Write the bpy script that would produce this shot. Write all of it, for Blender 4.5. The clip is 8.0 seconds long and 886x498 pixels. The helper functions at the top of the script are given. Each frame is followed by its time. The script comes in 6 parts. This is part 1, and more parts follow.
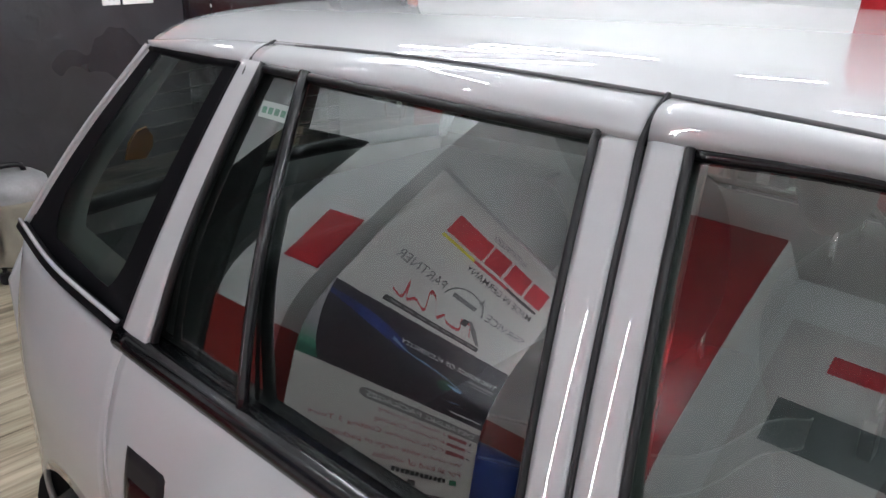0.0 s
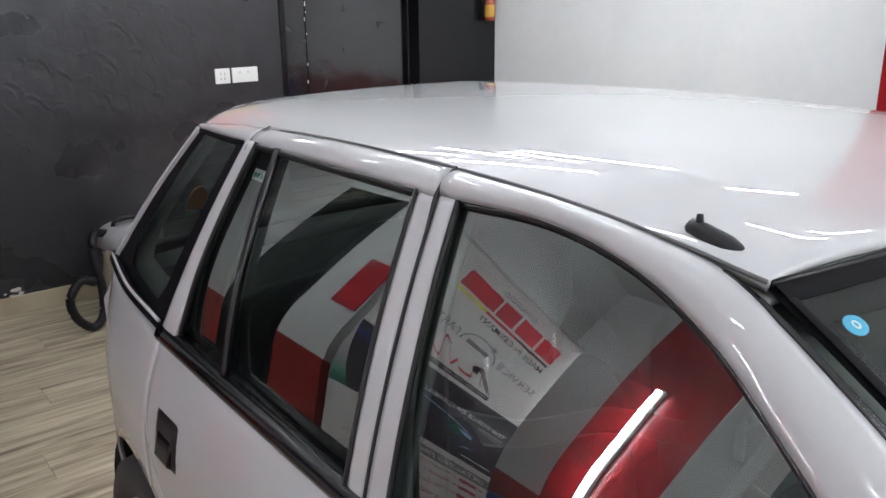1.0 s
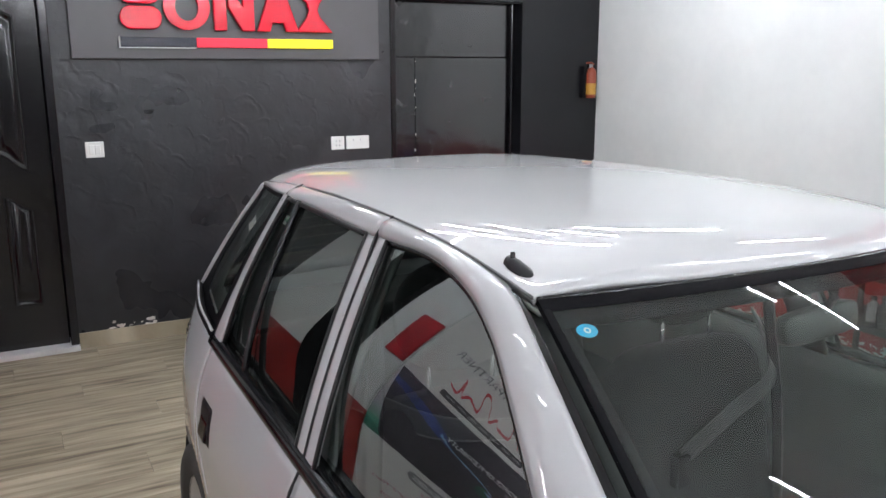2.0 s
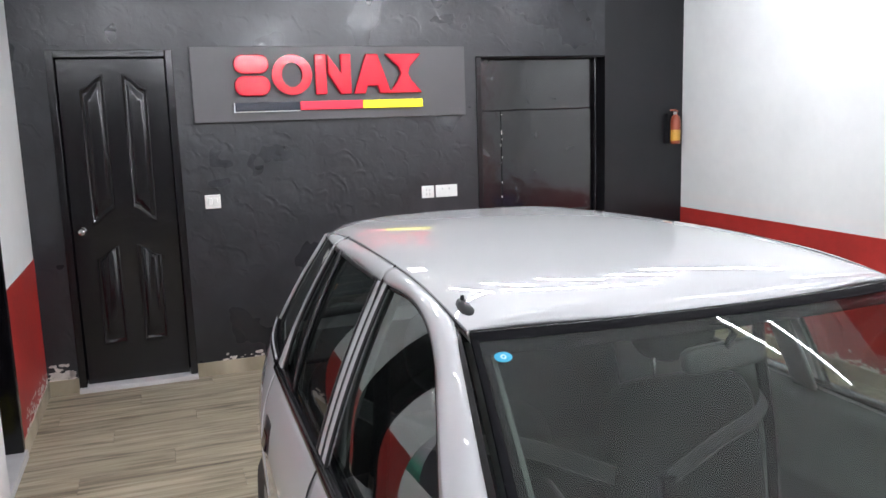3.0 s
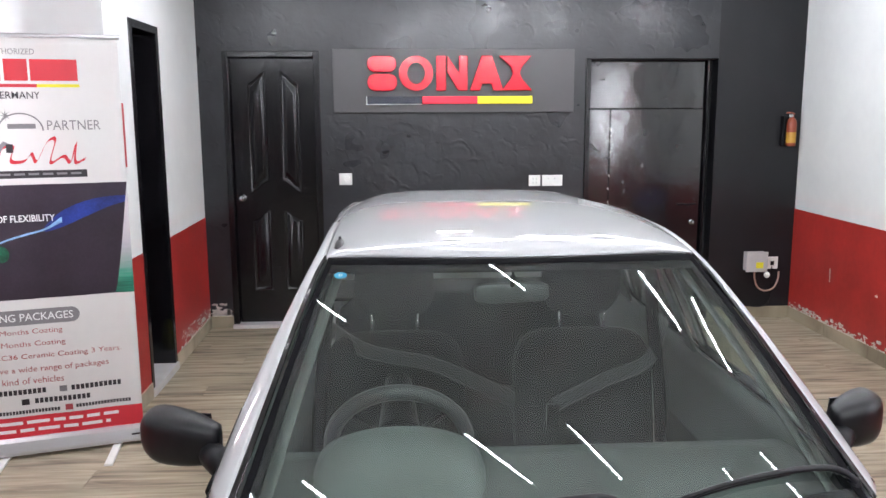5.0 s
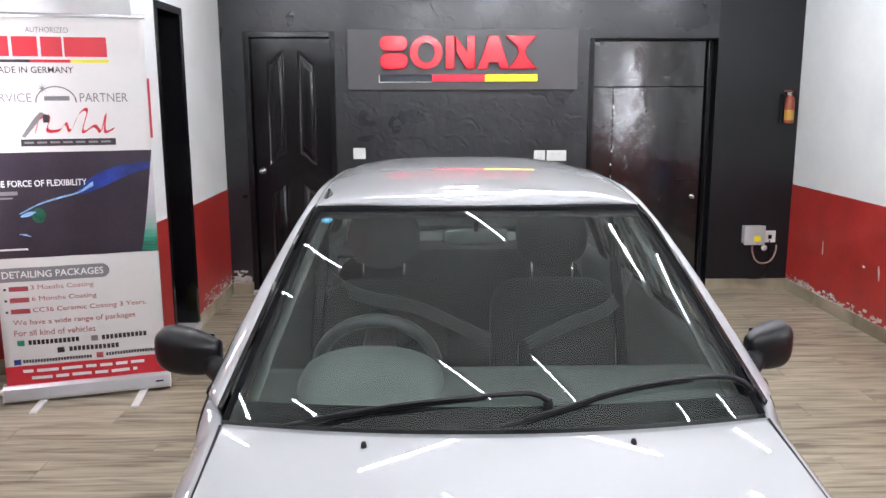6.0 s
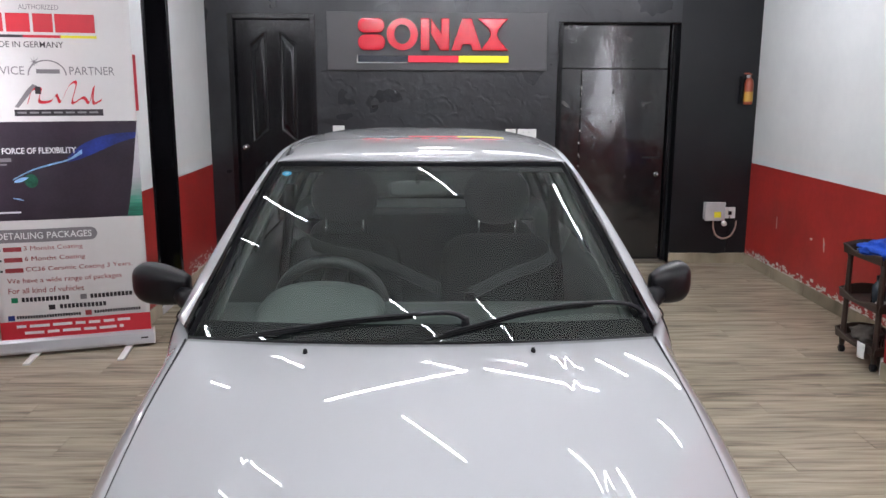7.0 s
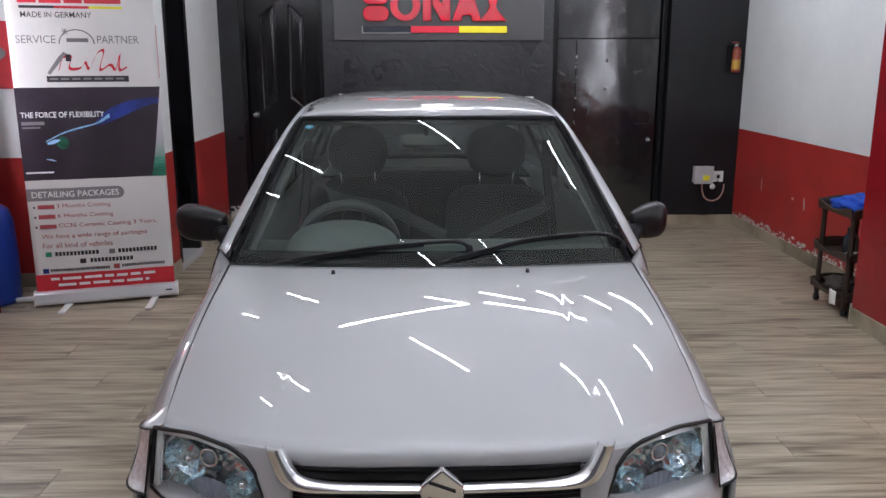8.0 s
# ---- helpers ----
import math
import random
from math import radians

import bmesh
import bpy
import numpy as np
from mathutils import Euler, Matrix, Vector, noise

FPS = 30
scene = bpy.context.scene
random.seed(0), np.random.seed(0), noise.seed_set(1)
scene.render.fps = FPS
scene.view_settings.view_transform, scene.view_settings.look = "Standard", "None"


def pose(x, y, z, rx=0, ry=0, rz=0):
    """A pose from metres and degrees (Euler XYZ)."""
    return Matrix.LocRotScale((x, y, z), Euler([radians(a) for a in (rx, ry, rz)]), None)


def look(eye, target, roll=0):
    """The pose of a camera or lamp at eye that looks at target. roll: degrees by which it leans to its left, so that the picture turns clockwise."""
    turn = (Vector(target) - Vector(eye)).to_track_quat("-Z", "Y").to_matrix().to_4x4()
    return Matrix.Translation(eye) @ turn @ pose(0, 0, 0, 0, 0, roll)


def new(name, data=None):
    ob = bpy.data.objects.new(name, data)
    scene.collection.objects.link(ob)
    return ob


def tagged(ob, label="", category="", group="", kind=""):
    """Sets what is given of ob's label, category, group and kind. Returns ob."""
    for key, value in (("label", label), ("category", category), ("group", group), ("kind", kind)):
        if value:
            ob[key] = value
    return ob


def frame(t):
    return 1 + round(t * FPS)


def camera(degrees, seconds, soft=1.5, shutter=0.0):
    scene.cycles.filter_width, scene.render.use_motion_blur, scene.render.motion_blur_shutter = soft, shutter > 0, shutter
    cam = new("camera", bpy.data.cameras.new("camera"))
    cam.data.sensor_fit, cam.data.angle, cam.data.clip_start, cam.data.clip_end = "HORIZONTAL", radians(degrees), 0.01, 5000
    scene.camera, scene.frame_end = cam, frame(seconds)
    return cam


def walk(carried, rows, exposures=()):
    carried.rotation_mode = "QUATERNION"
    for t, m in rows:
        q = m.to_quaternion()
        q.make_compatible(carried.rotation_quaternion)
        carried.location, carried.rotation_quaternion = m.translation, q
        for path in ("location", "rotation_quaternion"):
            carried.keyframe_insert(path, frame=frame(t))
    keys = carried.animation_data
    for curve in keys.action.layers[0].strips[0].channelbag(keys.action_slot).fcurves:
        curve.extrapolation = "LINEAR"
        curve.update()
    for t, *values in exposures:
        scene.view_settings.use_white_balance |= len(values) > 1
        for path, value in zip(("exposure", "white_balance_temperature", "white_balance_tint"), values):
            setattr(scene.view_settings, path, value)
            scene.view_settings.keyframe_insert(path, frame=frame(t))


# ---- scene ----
cam = camera(57.0, 8.0)
PATH = [
    (0, (-1.187, -4.023, 1.475), (0.19, -2.769, 0.747), 1.0),
    (0.5, (-1.2, -4.3, 1.543), (0.052, -2.883, 0.891), 0.2),
    (1, (-1.238, -4.559, 1.573), (-0.046, -3.065, 0.982), -0.7),
    (1.5, (-1.229, -4.816, 1.607), (-0.154, -3.208, 1.099), -1.2),
    (1.7, (-1.195, -4.928, 1.607), (-0.185, -3.266, 1.137), -0.4),
    (2.8, (-1.077, -5.459, 1.687), (-0.37, -3.622, 1.331), -2.0),
    (3, (-1.024, -5.531, 1.697), (-0.382, -3.665, 1.369), -1.8),
    (3.5, (-0.818, -5.761, 1.709), (-0.373, -3.831, 1.43), -0.6),
    (4, (-0.645, -5.966, 1.724), (-0.316, -4.01, 1.463), -0.3),
    (4.5, (-0.464, -6.182, 1.7), (-0.279, -4.213, 1.403), -0.6),
    (4.7, (-0.404, -6.268, 1.707), (-0.25, -4.299, 1.391), -0.5),
    (5.8, (-0.178, -6.679, 1.654), (-0.134, -4.713, 1.29), -0.1),
    (6, (-0.166, -6.744, 1.646), (-0.124, -4.779, 1.274), -0.2),
    (6.5, (-0.074, -6.935, 1.613), (-0.034, -4.972, 1.231), -0.1),
    (7, (-0.004, -7.1, 1.576), (0.051, -5.141, 1.178), 0.2),
    (7.5, (-0.037, -7.301, 1.54), (0.026, -5.348, 1.114), 0.1),
    (8, (-0.04, -7.484, 1.527), (0.017, -5.537, 1.072), -0.0),
]
walk(cam, [(t, look(eye, target, roll)) for t, eye, target, roll in PATH], [(0.0, 0.09, 6500, 12), (1.0, -0.06, 6500, 12), (1.5, -0.11, 6500, 12.2), (2.2, 0.0, 6500, 12.5), (3.2, 0.17, 6480, 13.5), (4.0, 0.20, 6500, 12.5), (5.0, 0.14, 6500, 13.5), (6.1, 0.03, 6500, 14), (6.6, -0.22, 6490, 14.5), (7.0, -0.41, 6480, 15), (7.5, -0.53, 6420, 15), (8.0, -0.80, 6350, 16)])

# ---- light ----
world = bpy.data.worlds.new("world")
scene.world = world
world.use_nodes = True
world.node_tree.nodes["Background"].inputs[0].default_value = (0.9, 0.95, 1.0, 1)
world.node_tree.nodes["Background"].inputs[1].default_value = 0.025
scene.view_settings.exposure = 0.0
TUBE_POWER = 103.0


# ---- materials ----
def nodes_of(name):
    m = bpy.data.materials.new(name)
    m.use_nodes = True
    t = m.node_tree
    return m, t, t.nodes["Principled BSDF"], t.nodes["Material Output"]


def surface(name, base, rough=0.5, metal=0.0, vary=0.12, scale=6.0, fine=80.0, bump=0.05, coat=0.0, stretch=(1, 1, 1), dirt=None, spec=0.5):
    """A painted or natural surface: two scales of tone, roughness wear and fine relief."""
    m, t, b, out = nodes_of(name)
    co = t.nodes.new("ShaderNodeTexCoord")
    mp = t.nodes.new("ShaderNodeMapping")
    mp.inputs["Scale"].default_value = stretch
    t.links.new(co.outputs["Object"], mp.inputs["Vector"])
    n1 = t.nodes.new("ShaderNodeTexNoise")
    n1.inputs["Scale"].default_value, n1.inputs["Detail"].default_value = scale, 5
    n2 = t.nodes.new("ShaderNodeTexNoise")
    n2.inputs["Scale"].default_value, n2.inputs["Detail"].default_value = fine, 3
    for n in (n1, n2):
        t.links.new(mp.outputs["Vector"], n.inputs["Vector"])
    add = t.nodes.new("ShaderNodeMath")
    add.operation = "MULTIPLY_ADD"
    add.inputs[1].default_value = 0.35
    t.links.new(n2.outputs["Fac"], add.inputs[0])
    t.links.new(n1.outputs["Fac"], add.inputs[2])
    ramp = t.nodes.new("ShaderNodeValToRGB")
    lo = tuple(c * (1 - vary) for c in base) if dirt is None else dirt
    ramp.color_ramp.elements[0].position, ramp.color_ramp.elements[1].position = 0.42, 0.9
    ramp.color_ramp.elements[0].color = (*lo, 1)
    ramp.color_ramp.elements[1].color = (*[min(1, c * (1 + vary)) for c in base], 1)
    t.links.new(add.outputs[0], ramp.inputs["Fac"])
    t.links.new(ramp.outputs["Color"], b.inputs["Base Color"])
    rr = t.nodes.new("ShaderNodeMapRange")
    rr.inputs["To Min"].default_value, rr.inputs["To Max"].default_value = max(0.0, rough * 0.85), min(1, rough * 1.15)
    t.links.new(n1.outputs["Fac"], rr.inputs["Value"])
    t.links.new(rr.outputs[0], b.inputs["Roughness"])
    b.inputs["Metallic"].default_value = metal
    b.inputs["Specular IOR Level"].default_value = spec
    if coat:
        b.inputs["Coat Weight"].default_value, b.inputs["Coat Roughness"].default_value = coat, 0.008
    if bump:
        bp = t.nodes.new("ShaderNodeBump")
        bp.inputs["Strength"].default_value, bp.inputs["Distance"].default_value = bump, 0.004
        t.links.new(n2.outputs["Fac"], bp.inputs["Height"])
        t.links.new(bp.outputs["Normal"], b.inputs["Normal"])
    return m


def glow(name, colour, strength):
    m, t, b, out = nodes_of(name)
    b.inputs["Base Color"].default_value = (*colour, 1)
    b.inputs["Emission Color"].default_value, b.inputs["Emission Strength"].default_value = (*colour, 1), strength
    return m


def thin_glass(name, tint, face_on, dust=0.0):
    """Thin pane: tinted see-through with a little dust and a mirror gloss that grows towards grazing."""
    m, t, b, out = nodes_of(name)
    t.nodes.remove(b)
    tr = t.nodes.new("ShaderNodeBsdfTransparent")
    tr.inputs[0].default_value = (*tint, 1)
    gl = t.nodes.new("ShaderNodeBsdfGlossy")
    gl.inputs["Roughness"].default_value = 0.004
    gl.inputs["Color"].default_value = (0.95, 1.0, 0.98, 1)
    fr = t.nodes.new("ShaderNodeLayerWeight")
    fr.inputs["Blend"].default_value = 0.5
    pw = t.nodes.new("ShaderNodeMath")
    pw.operation = "POWER"
    pw.inputs[1].default_value = 6.6
    t.links.new(fr.outputs["Facing"], pw.inputs[0])
    ma = t.nodes.new("ShaderNodeMath")
    ma.operation, ma.use_clamp = "MULTIPLY_ADD", True
    ma.inputs[1].default_value, ma.inputs[2].default_value = 1 - face_on, face_on
    t.links.new(pw.outputs[0], ma.inputs[0])
    mix = t.nodes.new("ShaderNodeMixShader")
    t.links.new(ma.outputs[0], mix.inputs[0])
    film = t.nodes.new("ShaderNodeMixShader")
    film.inputs[0].default_value = dust
    haze = t.nodes.new("ShaderNodeBsdfDiffuse")
    haze.inputs["Color"].default_value = (0.72, 0.78, 0.74, 1)
    t.links.new(tr.outputs[0], film.inputs[1])
    t.links.new(haze.outputs[0], film.inputs[2])
    t.links.new(film.outputs[0], mix.inputs[1])
    t.links.new(gl.outputs[0], mix.inputs[2])
    t.links.new(mix.outputs[0], out.inputs["Surface"])
    return m


def trowelled(name, base, rough, strength):
    """Dark paint over trowelled plaster: fans of arcs where the blade swung, patchy gloss."""
    m, t, b, out = nodes_of(name)

    def node(kind, **values):
        n = t.nodes.new(kind)
        for k, v in values.items():
            n.inputs[k.replace("_", " ")].default_value = v
        return n

    def calc(op, a, c, d=None):
        n = t.nodes.new("ShaderNodeMath")
        n.operation = op
        for k, v in enumerate((a, c, d)):
            if v is None:
                continue
            if isinstance(v, (int, float)):
                n.inputs[k].default_value = v
            else:
                t.links.new(v, n.inputs[k])
        return n.outputs[0]

    co = t.nodes.new("ShaderNodeTexCoord")
    warp = node("ShaderNodeTexNoise", Scale=5.5, Detail=6, Distortion=0.5)
    patch = node("ShaderNodeTexNoise", Scale=1.9, Detail=3)
    grit = node("ShaderNodeTexNoise", Scale=38, Detail=4)
    for n in (warp, patch, grit):
        t.links.new(co.outputs["Object"], n.inputs["Vector"])
    bent = t.nodes.new("ShaderNodeMix")
    bent.data_type = "VECTOR"
    bent.inputs["Factor"].default_value = 0.10
    t.links.new(co.outputs["Object"], bent.inputs["A"])
    t.links.new(warp.outputs["Color"], bent.inputs["B"])
    fans = node("ShaderNodeTexVoronoi", Scale=9.5)
    dabs = node("ShaderNodeTexVoronoi", Scale=13.0)
    for n in (fans, dabs):
        t.links.new(bent.outputs["Result"], n.inputs["Vector"])
    arcs = calc("SINE", calc("MULTIPLY_ADD", fans.outputs["Distance"], 15.0, calc("MULTIPLY", warp.outputs["Fac"], 6.0)), 0)
    arm = t.nodes.new("ShaderNodeVectorMath")
    arm.operation = "SUBTRACT"
    t.links.new(bent.outputs["Result"], arm.inputs[0])
    t.links.new(fans.outputs["Position"], arm.inputs[1])
    swing = t.nodes.new("ShaderNodeVectorMath")
    swing.operation = "DOT_PRODUCT"
    swing.inputs[1].default_value = (0.55, 0, 0.83)
    t.links.new(arm.outputs[0], swing.inputs[0])
    stroke = t.nodes.new("ShaderNodeMapRange")
    stroke.interpolation_type = "SMOOTHSTEP"
    stroke.inputs["From Min"].default_value, stroke.inputs["From Max"].default_value = 0.0, 0.075
    t.links.new(swing.outputs["Value"], stroke.inputs["Value"])
    arcs = calc("MULTIPLY", arcs, stroke.outputs[0])
    worked = t.nodes.new("ShaderNodeMapRange")
    worked.inputs["From Min"].default_value, worked.inputs["From Max"].default_value = 0.32, 0.55
    worked.inputs["To Min"].default_value, worked.inputs["To Max"].default_value = 0.05, 0.17
    t.links.new(patch.outputs["Fac"], worked.inputs["Value"])
    h = calc("MULTIPLY_ADD", arcs, worked.outputs[0], warp.outputs["Fac"])
    h = calc("MULTIPLY_ADD", dabs.outputs["Distance"], 0.22, h)
    h = calc("MULTIPLY_ADD", grit.outputs["Fac"], 0.10, h)
    bp = t.nodes.new("ShaderNodeBump")
    bp.inputs["Strength"].default_value, bp.inputs["Distance"].default_value = strength, 0.012
    t.links.new(h, bp.inputs["Height"])
    t.links.new(bp.outputs["Normal"], b.inputs["Normal"])
    ramp = t.nodes.new("ShaderNodeValToRGB")
    ramp.color_ramp.elements[0].position, ramp.color_ramp.elements[1].position = 0.3, 0.75
    ramp.color_ramp.elements[0].color = (*[c * 0.7 for c in base], 1)
    ramp.color_ramp.elements[1].color = (*[c * 1.35 for c in base], 1)
    t.links.new(warp.outputs["Fac"], ramp.inputs["Fac"])
    t.links.new(ramp.outputs["Color"], b.inputs["Base Color"])
    rr = t.nodes.new("ShaderNodeMapRange")
    rr.inputs["From Min"].default_value, rr.inputs["From Max"].default_value = 0.3, 0.7
    rr.inputs["To Min"].default_value, rr.inputs["To Max"].default_value = rough * 0.75, rough * 1.3
    t.links.new(patch.outputs["Fac"], rr.inputs["Value"])
    t.links.new(rr.outputs[0], b.inputs["Roughness"])
    return m


def wood_tile(name):
    """Wood-look floor tile, grain along x, each piece of its own tone."""
    m, t, b, out = nodes_of(name)
    co = t.nodes.new("ShaderNodeTexCoord")
    info = t.nodes.new("ShaderNodeObjectInfo")
    off = t.nodes.new("ShaderNodeVectorMath")
    off.operation = "MULTIPLY_ADD"
    comb = t.nodes.new("ShaderNodeCombineXYZ")
    for k in range(3):
        t.links.new(info.outputs["Random"], comb.inputs[k])
    off.inputs[1].default_value = (37, 19, 5)
    t.links.new(comb.outputs[0], off.inputs[0])
    t.links.new(co.outputs["Object"], off.inputs[2])
    mp = t.nodes.new("ShaderNodeMapping")
    mp.inputs["Scale"].default_value = (1.3, 15, 1)
    t.links.new(off.outputs[0], mp.inputs["Vector"])
    n1 = t.nodes.new("ShaderNodeTexNoise")
    n1.inputs["Scale"].default_value, n1.inputs["Detail"].default_value, n1.inputs["Distortion"].default_value = 1.6, 6, 0.6
    t.links.new(mp.outputs[0], n1.inputs["Vector"])
    mp2 = t.nodes.new("ShaderNodeMapping")
    mp2.inputs["Scale"].default_value = (4, 110, 1)
    t.links.new(off.outputs[0], mp2.inputs["Vector"])
    n2 = t.nodes.new("ShaderNodeTexNoise")
    n2.inputs["Scale"].default_value, n2.inputs["Detail"].default_value = 1.0, 4
    t.links.new(mp2.outputs[0], n2.inputs["Vector"])
    s = t.nodes.new("ShaderNodeMath")
    s.operation = "MULTIPLY_ADD"
    s.inputs[1].default_value = 0.3
    t.links.new(n2.outputs["Fac"], s.inputs[0])
    t.links.new(n1.outputs["Fac"], s.inputs[2])
    s2 = t.nodes.new("ShaderNodeMath")
    s2.operation = "MULTIPLY_ADD"
    s2.inputs[1].default_value = 0.10
    t.links.new(info.outputs["Random"], s2.inputs[0])
    t.links.new(s.outputs[0], s2.inputs[2])
    ramp = t.nodes.new("ShaderNodeValToRGB")
    e = ramp.color_ramp.elements
    e[0].position, e[0].color = 0.46, (0.10, 0.080, 0.052, 1)
    e[1].position, e[1].color = 0.92, (0.50, 0.44, 0.33, 1)
    k = e.new(0.66)
    k.color = (0.315, 0.27, 0.193, 1)
    t.links.new(s2.outputs[0], ramp.inputs["Fac"])
    t.links.new(ramp.outputs["Color"], b.inputs["Base Color"])
    b.inputs["Roughness"].default_value = 0.42
    bp = t.nodes.new("ShaderNodeBump")
    bp.inputs["Strength"].default_value, bp.inputs["Distance"].default_value = 0.25, 0.002
    t.links.new(s.outputs[0], bp.inputs["Height"])
    t.links.new(bp.outputs["Normal"], b.inputs["Normal"])
    return m


PAINT = surface("silver_paint", (0.348, 0.354, 0.362), 0.6, metal=0.08, vary=0.03, scale=900, fine=2500, bump=0.0, coat=1.0)
RUBBER = surface("black_rubber", (0.007, 0.007, 0.008), 0.42, vary=0.2, scale=40, fine=300, bump=0.05, spec=0.3)
BLACK_GLASS = surface("black_glass_border", (0.005, 0.005, 0.006), 0.07, bump=0, spec=0.4)
GLOSS_TRIM = surface("glossy_black_trim", (0.004, 0.004, 0.005), 0.16, vary=0.2, scale=30, fine=200, bump=0.02, spec=0.35)
PLASTIC = surface("black_plastic", (0.006, 0.0057, 0.0075), 0.4, vary=0.15, scale=20, fine=600, bump=0.04, spec=0.25)
SHELL = surface("black_mirror_shell", (0.006, 0.0058, 0.007), 0.3, vary=0.2, scale=30, fine=500, bump=0.05, spec=0.28)
GAP = surface("dark_gap", (0.012, 0.012, 0.014), 0.8, bump=0)
CHROME = surface("chrome", (0.82, 0.82, 0.84), 0.07, metal=1.0, vary=0.03, bump=0)
REFLECTOR = surface("lamp_reflector", (0.66, 0.82, 1.0), 0.09, metal=0.97, vary=0.25, scale=30, bump=0.6, fine=70)
SMOKED = surface("smoked_lamp_screen", (0.20, 0.25, 0.31), 0.25, metal=0.35, vary=0.15, scale=25, fine=150, bump=0.05)
SATIN = surface("satin_lamp_bezel", (0.86, 0.88, 0.91), 0.3, metal=0.4, vary=0.05, bump=0)
SIDE_GLASS = thin_glass("side_glass", (0.55, 0.61, 0.58), 0.19, 0.004)
SCREEN_GLASS = thin_glass("windscreen_glass", (0.76, 0.83, 0.79), 0.056, 0.0036)
LENS = thin_glass("clear_lens", (0.93, 0.95, 0.97), 0.06)
TYRE = surface("tyre_rubber", (0.022, 0.022, 0.022), 0.75, vary=0.2, scale=15, fine=200, bump=0.3)
TRIM = surface("grey_interior_plastic", (0.085, 0.098, 0.094), 0.55, vary=0.1, scale=12, fine=500, bump=0.15)
FABRIC = surface("black_seat_fabric", (0.010, 0.011, 0.012), 0.95, vary=0.2, scale=30, fine=700, bump=0.3)
LINER = surface("pale_headliner", (0.42, 0.44, 0.42), 0.85, vary=0.06, scale=20, fine=500, bump=0.1)
BLACK_WALL = trowelled("black_trowelled_paint", (0.0165, 0.0168, 0.0205), 0.31, 0.42)
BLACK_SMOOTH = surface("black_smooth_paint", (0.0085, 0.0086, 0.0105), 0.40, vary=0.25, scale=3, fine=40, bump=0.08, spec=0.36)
BLACK_GLOSS = surface("black_gloss_paint", (0.006, 0.0056, 0.007), 0.16, vary=0.3, scale=4, fine=18, bump=0.2, spec=0.42)
WHITE_WALL = surface("white_wall_paint", (0.75, 0.77, 0.765), 0.6, vary=0.05, scale=2.5, fine=14, bump=0.25, dirt=(0.72, 0.74, 0.74))
GREY_WALL = surface("grey_wall_paint", (0.16, 0.16, 0.165), 0.6, vary=0.08, scale=2.5, fine=14, bump=0.15)
RED_WALL = surface("red_wall_paint", (0.36, 0.026, 0.022), 0.45, vary=0.2, scale=3, fine=25, bump=0.15)
RED_GLOSS = surface("red_gloss_paint", (0.26, 0.009, 0.013), 0.24, vary=0.12, scale=4, fine=25, bump=0.05)
PEEL = surface("bare_plaster", (0.62, 0.58, 0.54), 0.85, vary=0.2, scale=20, fine=90, bump=0.4)
CEIL = surface("pale_ceiling_paint", (0.62, 0.625, 0.62), 0.7, vary=0.1, scale=2, fine=30, bump=0.1)
TILE = wood_tile("wood_look_tile")
GROUT = surface("grout", (0.16, 0.135, 0.105), 0.8, vary=0.2, scale=10, bump=0.1)
MARBLE = surface("pale_marble", (0.58, 0.57, 0.58), 0.35, vary=0.1, scale=8, fine=60, bump=0.03)
SIGN = surface("charcoal_panel", (0.066, 0.062, 0.066), 0.38, vary=0.06, scale=5, fine=100, bump=0.02)
RED_ACRYLIC = surface("red_acrylic", (0.74, 0.007, 0.03), 0.2, vary=0.05, bump=0, coat=0.2, spec=0.4)
NAVY = surface("navy_acrylic", (0.005, 0.007, 0.02), 0.25, vary=0.1, bump=0)
RED_LIT = glow("lit_red_acrylic", (0.75, 0.02, 0.05), 0.5)
YELLOW_LIT = glow("lit_yellow_acrylic", (0.9, 0.78, 0.02), 0.55)
WHITE_PLASTIC = surface("white_plastic", (0.78, 0.78, 0.76), 0.35, vary=0.05, scale=15, bump=0.02)
GREY_PLASTIC = surface("grey_plastic", (0.45, 0.44, 0.45), 0.5, vary=0.08, scale=15, bump=0.05)
VINYL = surface("banner_vinyl", (0.63, 0.615, 0.605), 0.42, vary=0.03, scale=3, fine=30, bump=0.04)
INK_RED = surface("red_ink", (0.55, 0.02, 0.035), 0.4, vary=0.05, bump=0)
INK_ROSE = surface("dull_red_ink", (0.36, 0.06, 0.07), 0.4, vary=0.05, bump=0)
INK_BLACK = surface("black_ink", (0.025, 0.02, 0.025), 0.4, vary=0.1, bump=0)
INK_NIGHT = surface("night_ink", (0.026, 0.017, 0.028), 0.34, vary=0.4, scale=4, bump=0)
INK_GREY = surface("grey_ink", (0.20, 0.19, 0.20), 0.4, vary=0.1, bump=0)
INK_WHITE = surface("white_ink", (0.75, 0.75, 0.75), 0.4, vary=0.03, bump=0)
INK_YELLOW = surface("yellow_ink", (0.75, 0.68, 0.03), 0.4, vary=0.05, bump=0)
INK_BLUE = surface("blue_ink", (0.012, 0.028, 0.19), 0.35, vary=0.6, scale=6, bump=0)
INK_PALE = surface("pale_blue_ink", (0.20, 0.38, 0.60), 0.35, vary=0.4, scale=25, bump=0)
INK_GREEN = surface("green_ink", (0.01, 0.24, 0.12), 0.35, vary=0.5, scale=25, bump=0, stretch=(1, 1, 8))
ALU = surface("brushed_aluminium", (0.60, 0.60, 0.62), 0.32, metal=0.85, vary=0.06, scale=4, fine=200, bump=0.05)
